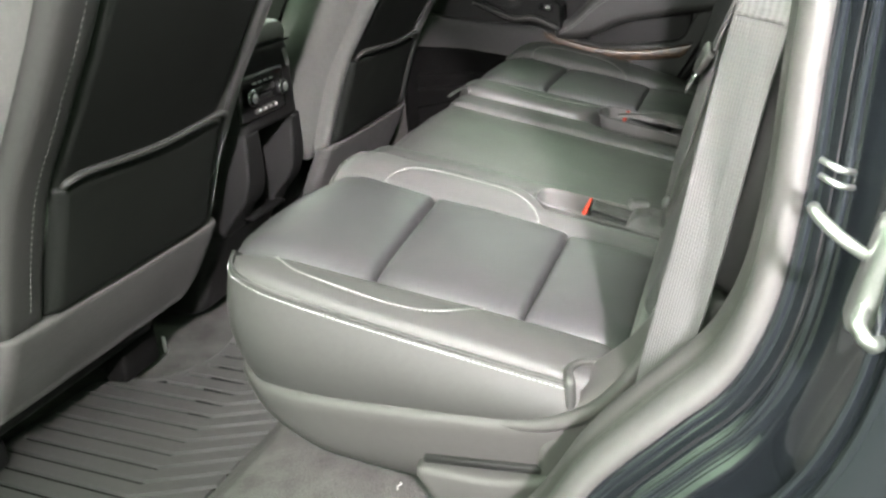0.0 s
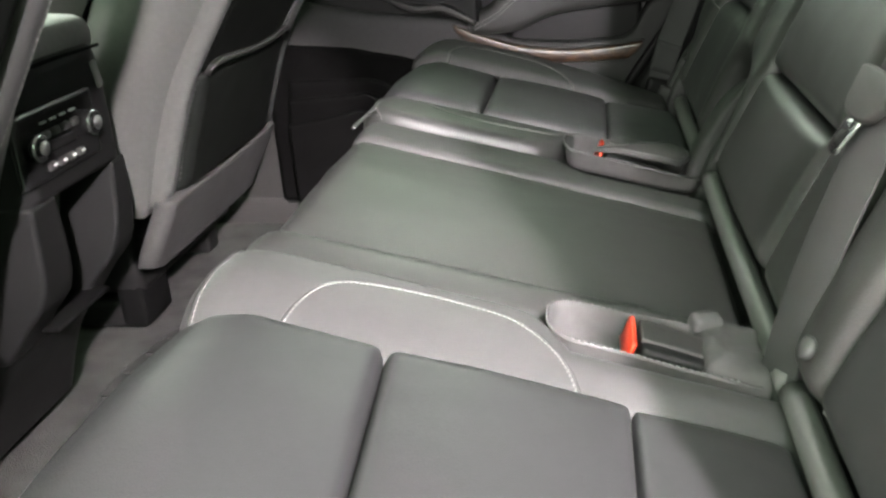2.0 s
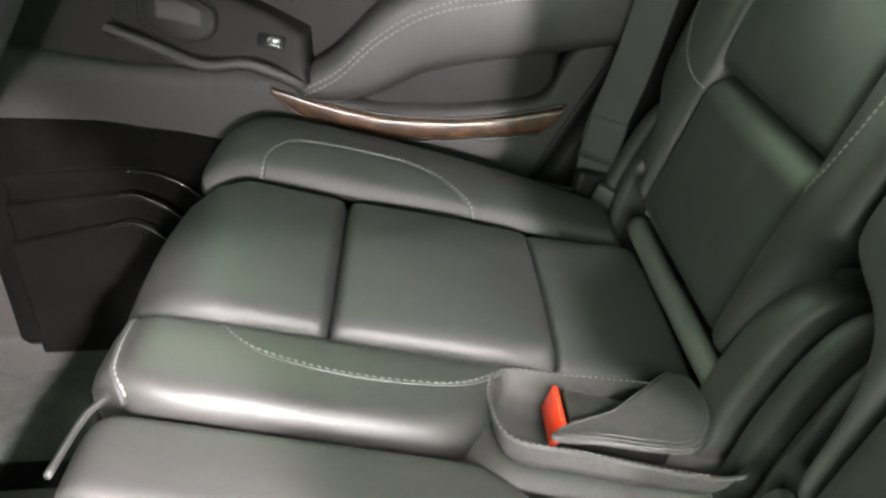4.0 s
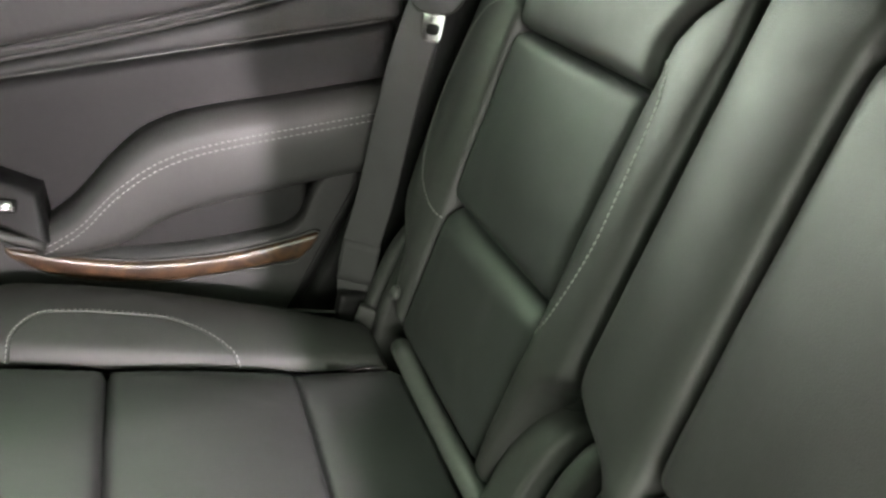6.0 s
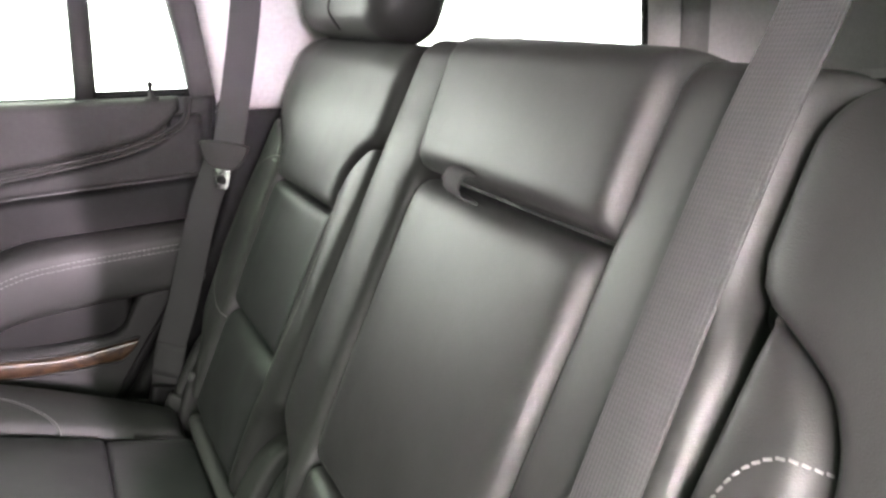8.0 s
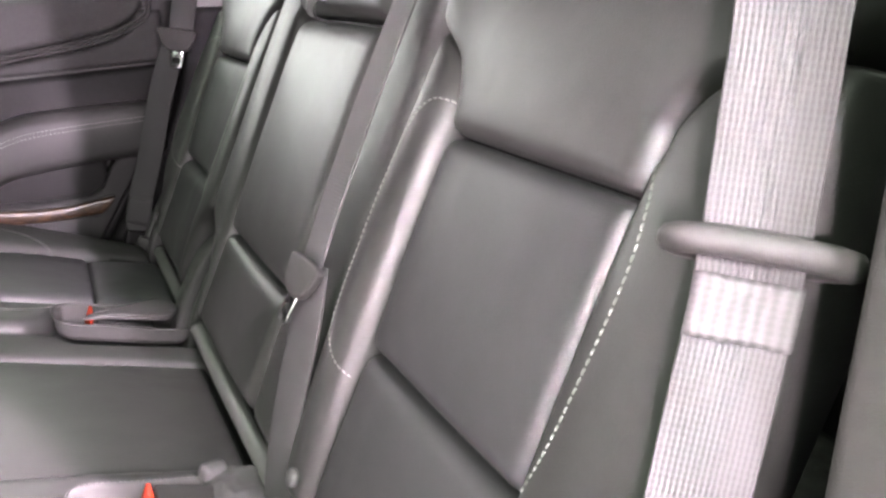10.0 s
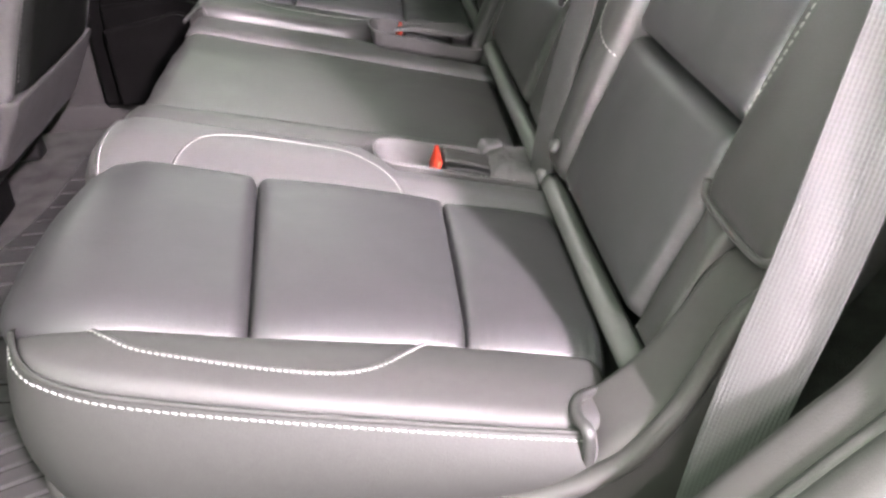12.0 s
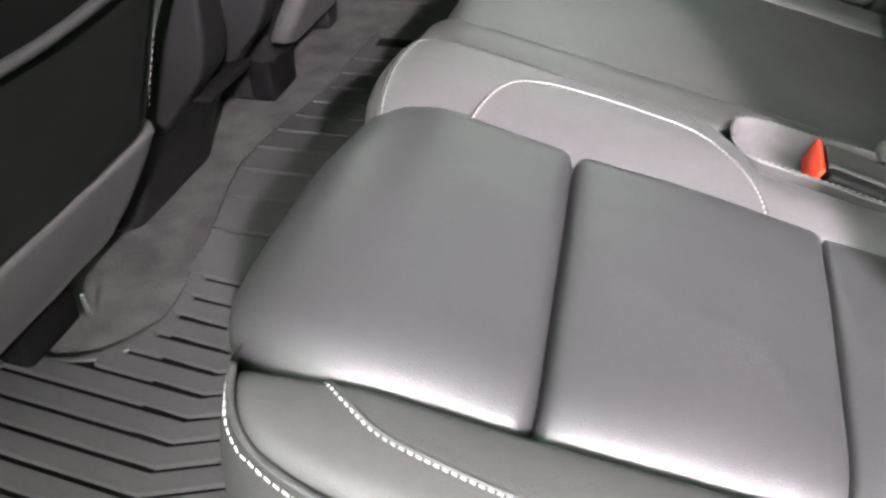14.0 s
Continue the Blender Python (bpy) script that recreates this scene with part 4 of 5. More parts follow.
def build_back(seat, sg):
    surf = mirrored(back, sg)
    pi, po = curve((-0.05, 0.362), (0.32, 0.360)), curve((-0.05, 0.612), (0.13, 0.617), (0.32, 0.632 if sg > 0 else 0.620))
    pad("lower_panel", surf, -0.024, 0.1285, pi, po, LEATHER_PERF, seat, r=0.014, ra=(0.014, 0.014 if sg < 0 else 0.026), puff=0.008, lift=0.004, depth=0.04, wrinkle=0.0012, na=30, nb=30)
    pad("middle_panel", surf, 0.1305, 0.3105, pi, po, LEATHER_PERF, seat, r=0.014, puff=0.010, lift=0.004, depth=0.04, wrinkle=0.0012, na=30, nb=30)
    up_in = curve((0.313, 0.362), (0.34, 0.363), (0.365, 0.352), (0.385, 0.332), (0.40, 0.305), (0.412, 0.297), (0.47, 0.297), (0.52, 0.305))
    up_out = curve((0.313, 0.632), (0.34, 0.640), (0.365, 0.665), (0.385, 0.705), (0.40, 0.728), (0.43, 0.737), (0.48, 0.733), (0.52, 0.715))
    if sg < 0:
        up_in = curve((0.313, 0.362), (0.339, 0.356), (0.367, 0.337), (0.383, 0.308), (0.395, 0.282), (0.41, 0.268), (0.47, 0.266), (0.52, 0.275))
        up_out = curve((0.313, 0.619), (0.335, 0.624), (0.35, 0.625), (0.361, 0.631), (0.372, 0.640), (0.38, 0.652), (0.388, 0.671), (0.397, 0.70), (0.41, 0.725), (0.43, 0.737), (0.48, 0.733), (0.52, 0.715))
    pad("upper_panel", surf, 0.3125, 0.52, up_in, up_out, LEATHER, seat, r=0.02, ra=(0.012, 0.045), puff=0.014, lift=0.008, depth=0.05, na=50, nb=40, wrinkle=0.001)
    b_in = curve((-0.05, 0.295), (0.2, 0.288), (0.36, 0.290), (0.40, 0.297))
    b_in_hi = lambda w: min(pi(w), up_in(w) - 0.001) if w > 0.33 else pi(w) - 0.001
    if sg > 0:
        b_in = curve((-0.05, 0.345), (0.0, 0.333), (0.03, 0.326), (0.06, 0.319), (0.08, 0.311), (0.094, 0.298), (0.106, 0.289), (0.36, 0.290), (0.40, 0.297))
    ob = pad("inner_bolster", surf, -0.03, 0.395, b_in, b_in_hi, LEATHER, seat, r=0.014 if sg < 0 else 0.011, ra=(0.02, 0.006), puff=0.02 if sg < 0 else 0.014, lift=0.004, depth=0.05, na=50 if sg < 0 else 110, nb=20)
    it = TOPS[ob.name]
    b_out = curve((-0.024, 0.616), (-0.015, 0.627), (0.0, 0.650), (0.017, 0.661), (0.04, 0.667), (0.052, 0.673), (0.064, 0.69), (0.076, 0.712), (0.09, 0.729), (0.105, 0.737), (0.2, 0.745), (0.36, 0.742), (0.40, 0.735)) if sg > 0 else curve((0.06, 0.728), (0.085, 0.735), (0.2, 0.745), (0.36, 0.742), (0.40, 0.735))
    b_out_lo = lambda w: max(po(w), up_out(w) + 0.001) if w > 0.33 else po(w) + 0.001
    ob = pad("outer_bolster", surf, 0.082 if sg < 0 else -0.022, 0.395 if sg < 0 else 0.385, b_out_lo, b_out, LEATHER, seat, r=0.016 if sg < 0 else 0.011, ra=(0.010, 0.006), puff=0.022 if sg < 0 else 0.016, lift=0.004, depth=0.06, na=50 if sg < 0 else 120, nb=20)
    ot = TOPS[ob.name]
    if sg < 0:
        lip, lip_up = path_on(surf, [(0.092, 0.616), (0.0845, 0.626), (0.083, 0.65), (0.083, 0.69), (0.086, 0.722), (0.094, 0.734)], 0.004)
        tube("bolster_lip", lip, 0.0035, LEATHER, seat)
        pad("outer_bolster_foot", surf, -0.03, 0.078, lambda w: po(w) + 0.001, const(0.655), LEATHER, seat, r=0.006, puff=0.003, lift=-0.006, depth=0.05, na=24, nb=14,
            ridge=lambda u, v: 0.0022 * math.sin(20 * v + 5 * u) * max(0.0, v - 0.45))
    core = pad("back_shell", surf, -0.045, 0.49, const(0.30), curve((-0.05, 0.60), (0.05, 0.64), (0.1, 0.70), (0.14, 0.72)) if sg > 0 else const(0.625), DARK_PLASTIC, seat, r=0.03, puff=0, lift=-0.02, depth=0.10)
    # seams
    right = [(0.336, 0.630), (0.31, 0.647), (0.272, 0.657), (0.22, 0.654), (0.175, 0.646), (0.14, 0.632)]
    for line, top in ((right if sg < 0 else [(0.338, 0.640), (0.332, 0.662), (0.309, 0.700), (0.262, 0.722), (0.214, 0.727), (0.175, 0.714), (0.135, 0.682), (0.115, 0.648), (0.106, 0.618)], ot),
                      ([(0.336, 0.352), (0.326, 0.338), (0.294, 0.327), (0.222, 0.321), (0.188, 0.322), (0.15, 0.330), (0.125, 0.340), (0.105, 0.358)] if sg > 0 else [(0.335, 0.358), (0.330, 0.335), (0.30, 0.316), (0.22, 0.306), (0.14, 0.310), (0.115, 0.33), (0.10, 0.358)], it)):
        p, u = path_on(surf, line, lambda a, b, top=top: top(a, b) + 0.0004)
        stitches("stitching", p, lambda i, u=u: u[i], THREAD, seat, 0.0046, 0.0016, 0.0009)
    b = 0.337 if sg < 0 else 0.645
    lathe("trim_button", Matrix.Translation(surf(0.0, b, 0.017) if sg < 0 else surf(0.008, 0.634, 0.0165)) @ NB.to_track_quat("Z", "Y").to_matrix().to_4x4(),
          [(0.009, -0.004), (0.009, 0.001), (0.007, 0.003), (0.003, 0.0042), (0.0005, 0.0044)], BUTTON, seat, "small grey button", 18)
    # rolled lower edge where the backrest meets the cushion
    tube("lower_roll", smooth_path([(-0.012, sg * 0.31, 0.304), (-0.013, sg * 0.5, 0.303), (-0.012, sg * (0.655 if sg < 0 else 0.618), 0.304)], 0.02), 0.0125, ROLL_VINYL, seat)
    for y in (0.362, 0.615):
        rbox("seam_clip", pose(0.0, sg * y, 0.319, 0, 30, 12), 0.005, 0.016, 0.004, 0.0018, BUTTON_WHITE, seat, "small pale plastic clip", 4)


def build_headrest(sg):
    h = thing("headrest", (0.26, sg * 0.485, 0.87), "black leather headrest on the rear backrest", "headrest", "rear headrests")
    m = pose(0.270, sg * 0.55, 0.943, 0, 20, 0)
    rbox("cushion", m, 0.11, 0.335, 0.165, 0.045, LEATHER, h, n=10)
    for y in (0.43, 0.55):
        tube("post", smooth_path([(0.255, sg * y, 0.83), (0.275, sg * y, 0.92)], 0.03), 0.006, CHROME, h)
    p = [m @ Vector((x, -0.008, z)) for x, z in ((-0.030, -0.0795), (-0.0535, -0.06), (-0.0558, -0.03), (-0.0558, 0.03), (-0.0535, 0.06), (-0.030, 0.0795))]
    stitches("stitching", smooth_path(p, 0.004), lambda i: Vector((-1, 0, 0)), GREY_THREAD, h, 0.004, 0.002, 0.0006)
    tube("seam_welt", [q + Vector((0, -0.004, 0)) for q in smooth_path(p, 0.004)], 0.0016, LEATHER, h)


wide = thing("rear_bench", (-0.2, -0.3, 0.1), "black leather two-place rear bench section with white stitching", "car seat")
build_cushion(wide, -1)
build_base(wide, -1)
build_back(wide, -1)
# outer recliner shield and lever of the near seat
out = loop2([(-0.088, 0.252), (-0.076, 0.278), (-0.056, 0.305), (-0.032, 0.326), (-0.012, 0.347), (0.008, 0.376), (0.026, 0.406), (0.045, 0.422), (0.066, 0.42), (0.076, 0.40), (0.05, 0.34), (0.02, 0.28), (0.0, 0.165), (-0.09, 0.165), (-0.10, 0.235)], 0.008)
plate("recliner_shield", out, lambda u, v, w: Vector((u + 0.2 * w * max(0, min(1, (v - 0.25) / 0.08)), -0.655 - w - 0.012 * max(0, 0.3 - v) / 0.15, v - 0.22 * w * max(0, min(1, (v - 0.25) / 0.08)))), 0.063, PLASTIC, wide, "charcoal vinyl recliner shield", 0.014, 5)
# black slab added as the deep shade between bolster lip and shield
hinge = loop2([(0.0, 0.28), (0.012, 0.36), (0.034, 0.405), (0.06, 0.418), (0.085, 0.41), (0.09, 0.28)], 0.01)
plate("hollow_filler", hinge, lambda u, v, w: Vector((u, -0.638 - w, v)), 0.02, DARK_PLASTIC, wide, "black slab standing for the shaded hollow below the bolster", 0.006, 3)
cuff, cuff_up = path_on(mirrored(cushion, -1), [(0.070, 0.711), (0.074, 0.700), (0.075, 0.687), (0.068, 0.672), (0.05, 0.662), (0.02, 0.655)], 0.010, 0.004)
cuff = [Vector((-0.066, -0.711, 0.272)), Vector((-0.067, -0.711, 0.284))] + cuff
sweep("cushion_cuff", smooth_path(cuff[::2], 0.004), ring(0.005, 0.004, 10), (0.8, 0.2, 0.3), LEATHER, wide)
out = loop2([(-0.226, 0.212), (-0.15, 0.21), (-0.095, 0.218), (-0.068, 0.228), (-0.045, 0.215), (-0.04, 0.175), (-0.07, 0.165), (-0.12, 0.160), (-0.20, 0.165), (-0.217, 0.185)], 0.01)
rbox("lever_slot", pose(-0.135, -0.713, 0.208, 0, -2, 0), 0.17, 0.02, 0.008, 0.002, DARK_PLASTIC, wide, "dark slot above the lever", 4)
plate("fold_lever", out, lambda u, v, w: Vector((u, -0.70 - w, v - 0.012)), 0.034, PLASTIC, wide, "charcoal plastic folding lever", 0.008, 3)
ridge = smooth_path([(-0.15, -0.716, 0.256), (-0.10, -0.718, 0.260), (-0.065, -0.719, 0.272), (-0.038, -0.719, 0.289), (-0.012, -0.717, 0.318), (0.008, -0.714, 0.350), (0.026, -0.710, 0.384), (0.046, -0.706, 0.404), (0.07, -0.704, 0.406)], 0.006)
sweep("shield_ridge", ridge, ring(0.009, 0.008, 12), (0.0, 1.0, 0.0), PLASTIC, wide, scale=curve((0.0, 0.45), (0.3, 1.0), (1.0, 0.9)))
# middle place
cs = square_cushion
pad("middle_cushion", cs, 0.01, 0.60, curve((0.0, -0.17), (0.44, -0.178), (0.6, -0.18)), curve((0.0, 0.135), (0.44, 0.15), (0.6, 0.155)), LEATHER, wide, r=0.012, ra=(0.02, 0.01), puff=0.006, lift=-0.013, depth=0.04, na=44, nb=30, wrinkle=0.0015)
left_in = curve((0.0, -0.205), (0.19, -0.205), (0.215, -0.235), (0.24, -0.243), (0.6, -0.243))
pad("middle_side", cs, 0.01, 0.60, left_in, curve((0.0, -0.172), (0.44, -0.18), (0.6, -0.182)), LEATHER, wide, r=0.01, ra=(0.02, 0.01), puff=0.006, lift=-0.004, depth=0.03, na=40, nb=14)
pad("middle_bolster", cs, 0.0, 0.58, curve((0.0, 0.137), (0.44, 0.152), (0.6, 0.157)), curve((0.0, 0.205), (0.18, 0.205), (0.22, 0.236), (0.58, 0.236)), OUTER_LEATHER, wide, r=0.014, ra=(0.02, 0.01), puff=0.004, lift=-0.010, depth=0.05, na=44, nb=18)
p, u = path_on(cs, [(0.492, 0.160), (0.490, 0.19), (0.486, 0.215), (0.478, 0.228)], 0.006)
tube("front_piping", p, 0.0025, LEATHER, wide)
pad("cushion_core", cushion, -0.02, 0.62, const(-0.66), const(0.236), VINYL, wide, r=0.01, puff=0, lift=-0.034, depth=0.07, na=20, nb=10)
bk = back
pad("middle_back_lower", bk, -0.024, 0.1, const(-0.14), const(0.167), LEATHER, wide, r=0.014, puff=0.008, lift=0.006, depth=0.04)
pad("middle_back_panel", bk, 0.102, 0.3925, curve((0.1, -0.14), (0.39, -0.135)), curve((0.1, 0.168), (0.12, 0.171), (0.39, 0.178)), LEATHER, wide, r=0.016, ra=(0.016, 0.028), puff=0.012, lift=0.005, depth=0.04, wrinkle=0.001)
pad("middle_back_top", bk, 0.3945, 0.525, const(-0.15), curve((0.39, 0.172), (0.52, 0.19)), LEATHER, wide, r=0.016, ra=(0.018, 0.03), puff=0.010, lift=0.019, depth=0.05)
pad("middle_back_bolster", bk, -0.03, 0.525, curve((-0.06, 0.168), (0.08, 0.168), (0.12, 0.172), (0.38, 0.180), (0.40, 0.174), (0.52, 0.192)),
    curve((-0.06, 0.183), (0.02, 0.185), (0.045, 0.188), (0.068, 0.198), (0.084, 0.212), (0.094, 0.232), (0.103, 0.262), (0.114, 0.280), (0.13, 0.284), (0.525, 0.284)),
    LEATHER, wide, r=0.013, ra=(0.02, 0.03), puff=0.013, lift=0.004, depth=0.06, na=120, nb=20)
pad("middle_back_side", bk, -0.03, 0.525, curve((-0.06, -0.284), (0.36, -0.284), (0.39, -0.264), (0.525, -0.258)), const(-0.142), LEATHER, wide, r=0.018, ra=(0.02, 0.03), puff=0.014, lift=0.002, depth=0.06, na=40, nb=18)
pad("middle_back_shell", bk, -0.045, 0.50, const(-0.28), curve((-0.08, 0.19), (0.1, 0.2), (0.13, 0.225), (0.17, 0.26), (0.5, 0.26)), DARK_PLASTIC, wide, r=0.03, puff=0, lift=-0.02, depth=0.10)
tube("lower_roll", smooth_path([(-0.012, -0.30, 0.304), (-0.013, 0.0, 0.303), (-0.012, 0.2, 0.304)], 0.02), 0.0125, ROLL_VINYL, wide)
# pull strap in the fold of the middle backrest
lp = smooth_path([bk(0.401, 0.050, -0.004), bk(0.404, 0.050, 0.018), bk(0.401, 0.049, 0.031), bk(0.392, 0.048, 0.034), bk(0.384, 0.047, 0.028), bk(0.384, 0.046, 0.010)], 0.003)
sweep("pull_strap", lp, strap(0.03, 0.0012), (0.0, 1.0, 0.12), BELT_DARK, wide, "dark webbing pull loop")

narrow = thing("car_seat", (-0.2, 0.48, 0.1), "black leather single rear seat section with white stitching", "car seat")
build_cushion(narrow, 1)
build_base(narrow, 1)
build_back(narrow, 1)
pad("cushion_core", cushion, -0.02, 0.62, const(0.246), const(0.66), VINYL, narrow, r=0.01, puff=0, lift=-0.034, depth=0.07, na=20, nb=10)
recliner(narrow, 1, 0.286, 0.336)
recliner(narrow, 1, 0.252, 0.277, 0.014, -0.002)
recliner(narrow, 1, 0.226, 0.244, 0.026, -0.006)
recliner(narrow, 1, 0.674, 0.698, 0.006, 0.012)
recliner(narrow, 1, 0.710, 0.738, -0.002, 0.004)
for sg in (-1, 1):
    build_headrest(sg)


# ---------------------------------------------------------------- belts and buckles
def build_buckle(y, half, x0, flap):
    """A buckle in its fabric pocket: y and half give the pocket's middle and half width, x0 the front of the buckle."""
    on = lambda x, yy, h: cushion(-x / math.cos(TH), yy, h)
    pk = thing("buckle_pocket", (x0, y, 0.28), "stitched charcoal fabric buckle pocket sunk in the bench", "pocket", "buckle pockets")
    rear = -0.02
    outline = loop2([(-0.206, y - half * 0.45), (-0.207, y + half * 0.45), (-0.192, y + half * 0.92), (-0.15, y + half), (rear, y + half), (rear, y - half), (-0.15, y - half), (-0.192, y - half * 0.92)], 0.006)
    cx = (-0.206 + rear) / 2
    verts, faces = [], []
    rows = ((1.0, 0.004), (0.985, 0.007), (0.95, 0.006), (0.91, 0.0), (0.86, -0.013), (0.78, -0.022), (0.5, -0.025), (0.02, -0.025))
    for f, h in rows:
        for k, (x, yy) in enumerate(outline):
            q = (x, y + (yy - y) * f) if f < 1 else (x, yy)
            px = cx + (x - cx) * (1 - (1 - f) * half / 0.093)
            verts.append(on(px, q[1], h + 0.0008 * noise.noise(Vector((px * 60, q[1] * 60, 1)))))
    n = len(outline)
    for r in range(len(rows) - 1):
        for k in range(n):
            faces.append((r * n + k, r * n + (k + 1) % n, (r + 1) * n + (k + 1) % n, (r + 1) * n + k))
    obj("pocket_liner", verts, faces, FABRIC, pk)
    rim = [on(x, y + (yy - y) * 0.96, 0.0068) for x, yy in outline if x < -0.045]
    k = max(range(len(rim)), key=lambda q: (rim[q] - rim[q - 1]).length)
    rim = rim[k:] + rim[:k]
    stitches("rim_stitching", rim, lambda i: N1, GREY_THREAD, pk, 0.0035, 0.002, 0.0004)
    b = thing("seat_belt_buckle", (x0, y, 0.3), "charcoal belt buckle with a red button in its seat pocket", "belt buckle", "rear belt buckles")
    m = Matrix.Translation(on(x0, y, -0.003)) @ pose(0, 0, 0, 0, TH * 57.3, 0)
    rbox("buckle_body", m @ pose(0.048, 0, -0.001, 0, 4, 0), 0.084, 0.05, 0.02, 0.006, DARK_PLASTIC, b, n=6)
    rbox("buckle_cap", m @ pose(0.045, 0.004, 0.0085, 0, 4, 0), 0.078, 0.036, 0.006, 0.003, PLASTIC, b, "grey buckle top", 5)
    rbox("red_button", m @ pose(-0.001, 0, 0.001, 0, 8, 0), 0.005, 0.05, 0.026, 0.002, RED, b, "bright red button", 4)
    fold = lambda u, v: 0.0026 * math.sin(7 * u + 4 * v + y * 30) + 0.0012 * math.sin(19 * u - 11 * v) + 0.0006 * math.sin(31 * v + 8 * u)
    if flap:
        edge = [(-0.168, y - half * 0.86), (-0.118, y - half * 0.25), (-0.064, y + half * 1.02), (-0.052, y + half * 1.2), (-0.034, y + half * 1.18), (-0.03, y + half * 0.5), (-0.045, y - half * 0.4), (-0.075, y - half * 1.0), (-0.14, y - half * 1.05)]
        lp = loop2(edge, 0.006)
        hump = lambda u, v: 0.016 + 0.008 * math.sin((u + 0.17) * 24) + 0.0007 * math.sin(u * 90 + v * 60)
        sl = plate("buckle_flap", lp, lambda u, v, w: on(u, v, hump(u, v) - 0.006 + w), 0.006, FABRIC, b, "stitched fabric flap over the buckle stalk", 0.002, 3)
        for f in (0.94, 0.86):
            line = [on(-0.09 + (u + 0.09) * f, y + (v - y) * f, hump(u, v) + 0.0006) for u, v in lp]
            tube("flap_seam", line + [line[0]], 0.0008, VINYL, sl)
    else:
        pad("buckle_sleeve", lambda a, bb, h: on(a, bb, h), -0.077, -0.004, curve((-0.08, y - 0.036), (-0.02, y - 0.042), (0.0, y - 0.036)), curve((-0.08, y + 0.04), (-0.06, y + 0.055), (0.0, y + 0.05)), FABRIC, b,
            r=0.01, puff=0.010, lift=0.008, depth=0.02, ridge=fold, label="creased charcoal fabric sleeve", na=34, nb=34)
        rbox("sleeve_tuck", Matrix.Translation(on(-0.07, y + 0.042, 0.012)) @ pose(0, 0, 0, 20, 12, 30), 0.03, 0.018, 0.016, 0.006, FABRIC, b, n=6)


build_buckle(-0.247, 0.037, -0.135, False)
build_buckle(0.284, 0.047, -0.155, True)


def tongue(parent, centre, across, up, size=1.0):
    """Plastic head and steel blade at the end of a belt: across is its width, up points along the webbing."""
    z = Vector(up).normalized()
    x = Vector(across)
    x = (x - z * x.dot(z)).normalized()
    y = z.cross(x)
    m = Matrix.Translation(centre) @ Matrix((x, y, z)).transposed().to_4x4() @ Matrix.Scale(size, 4)
    out = loop2([(-0.036, 0.006), (-0.032, 0.018), (0.032, 0.018), (0.036, 0.004), (0.026, -0.016), (0.012, -0.024), (-0.012, -0.024), (-0.026, -0.016)], 0.004)
    head = plate("tongue", out, lambda u, v, w: m @ Vector((u, w - 0.006, v)), 0.012, PLASTIC, parent, "grey plastic belt tongue", 0.004, 3)
    bl = loop2([(-0.011, -0.02), (0.011, -0.02), (0.011, -0.05), (0.006, -0.056), (-0.006, -0.056), (-0.011, -0.05)], 0.004)
    plate("tongue_blade", bl, lambda u, v, w: m @ Vector((u, w - 0.0015, v)), 0.003, CHROME, head, "polished steel blade", 0.0008, 2)
    sl = loop2([(-0.006, -0.036), (0.006, -0.036), (0.006, -0.046), (-0.006, -0.046)], 0.003)
    plate("blade_slot", sl, lambda u, v, w: m @ Vector((u, w - 0.0025, v)), 0.005, DARK_PLASTIC, head, "dark latch slot", 0.0004, 1)


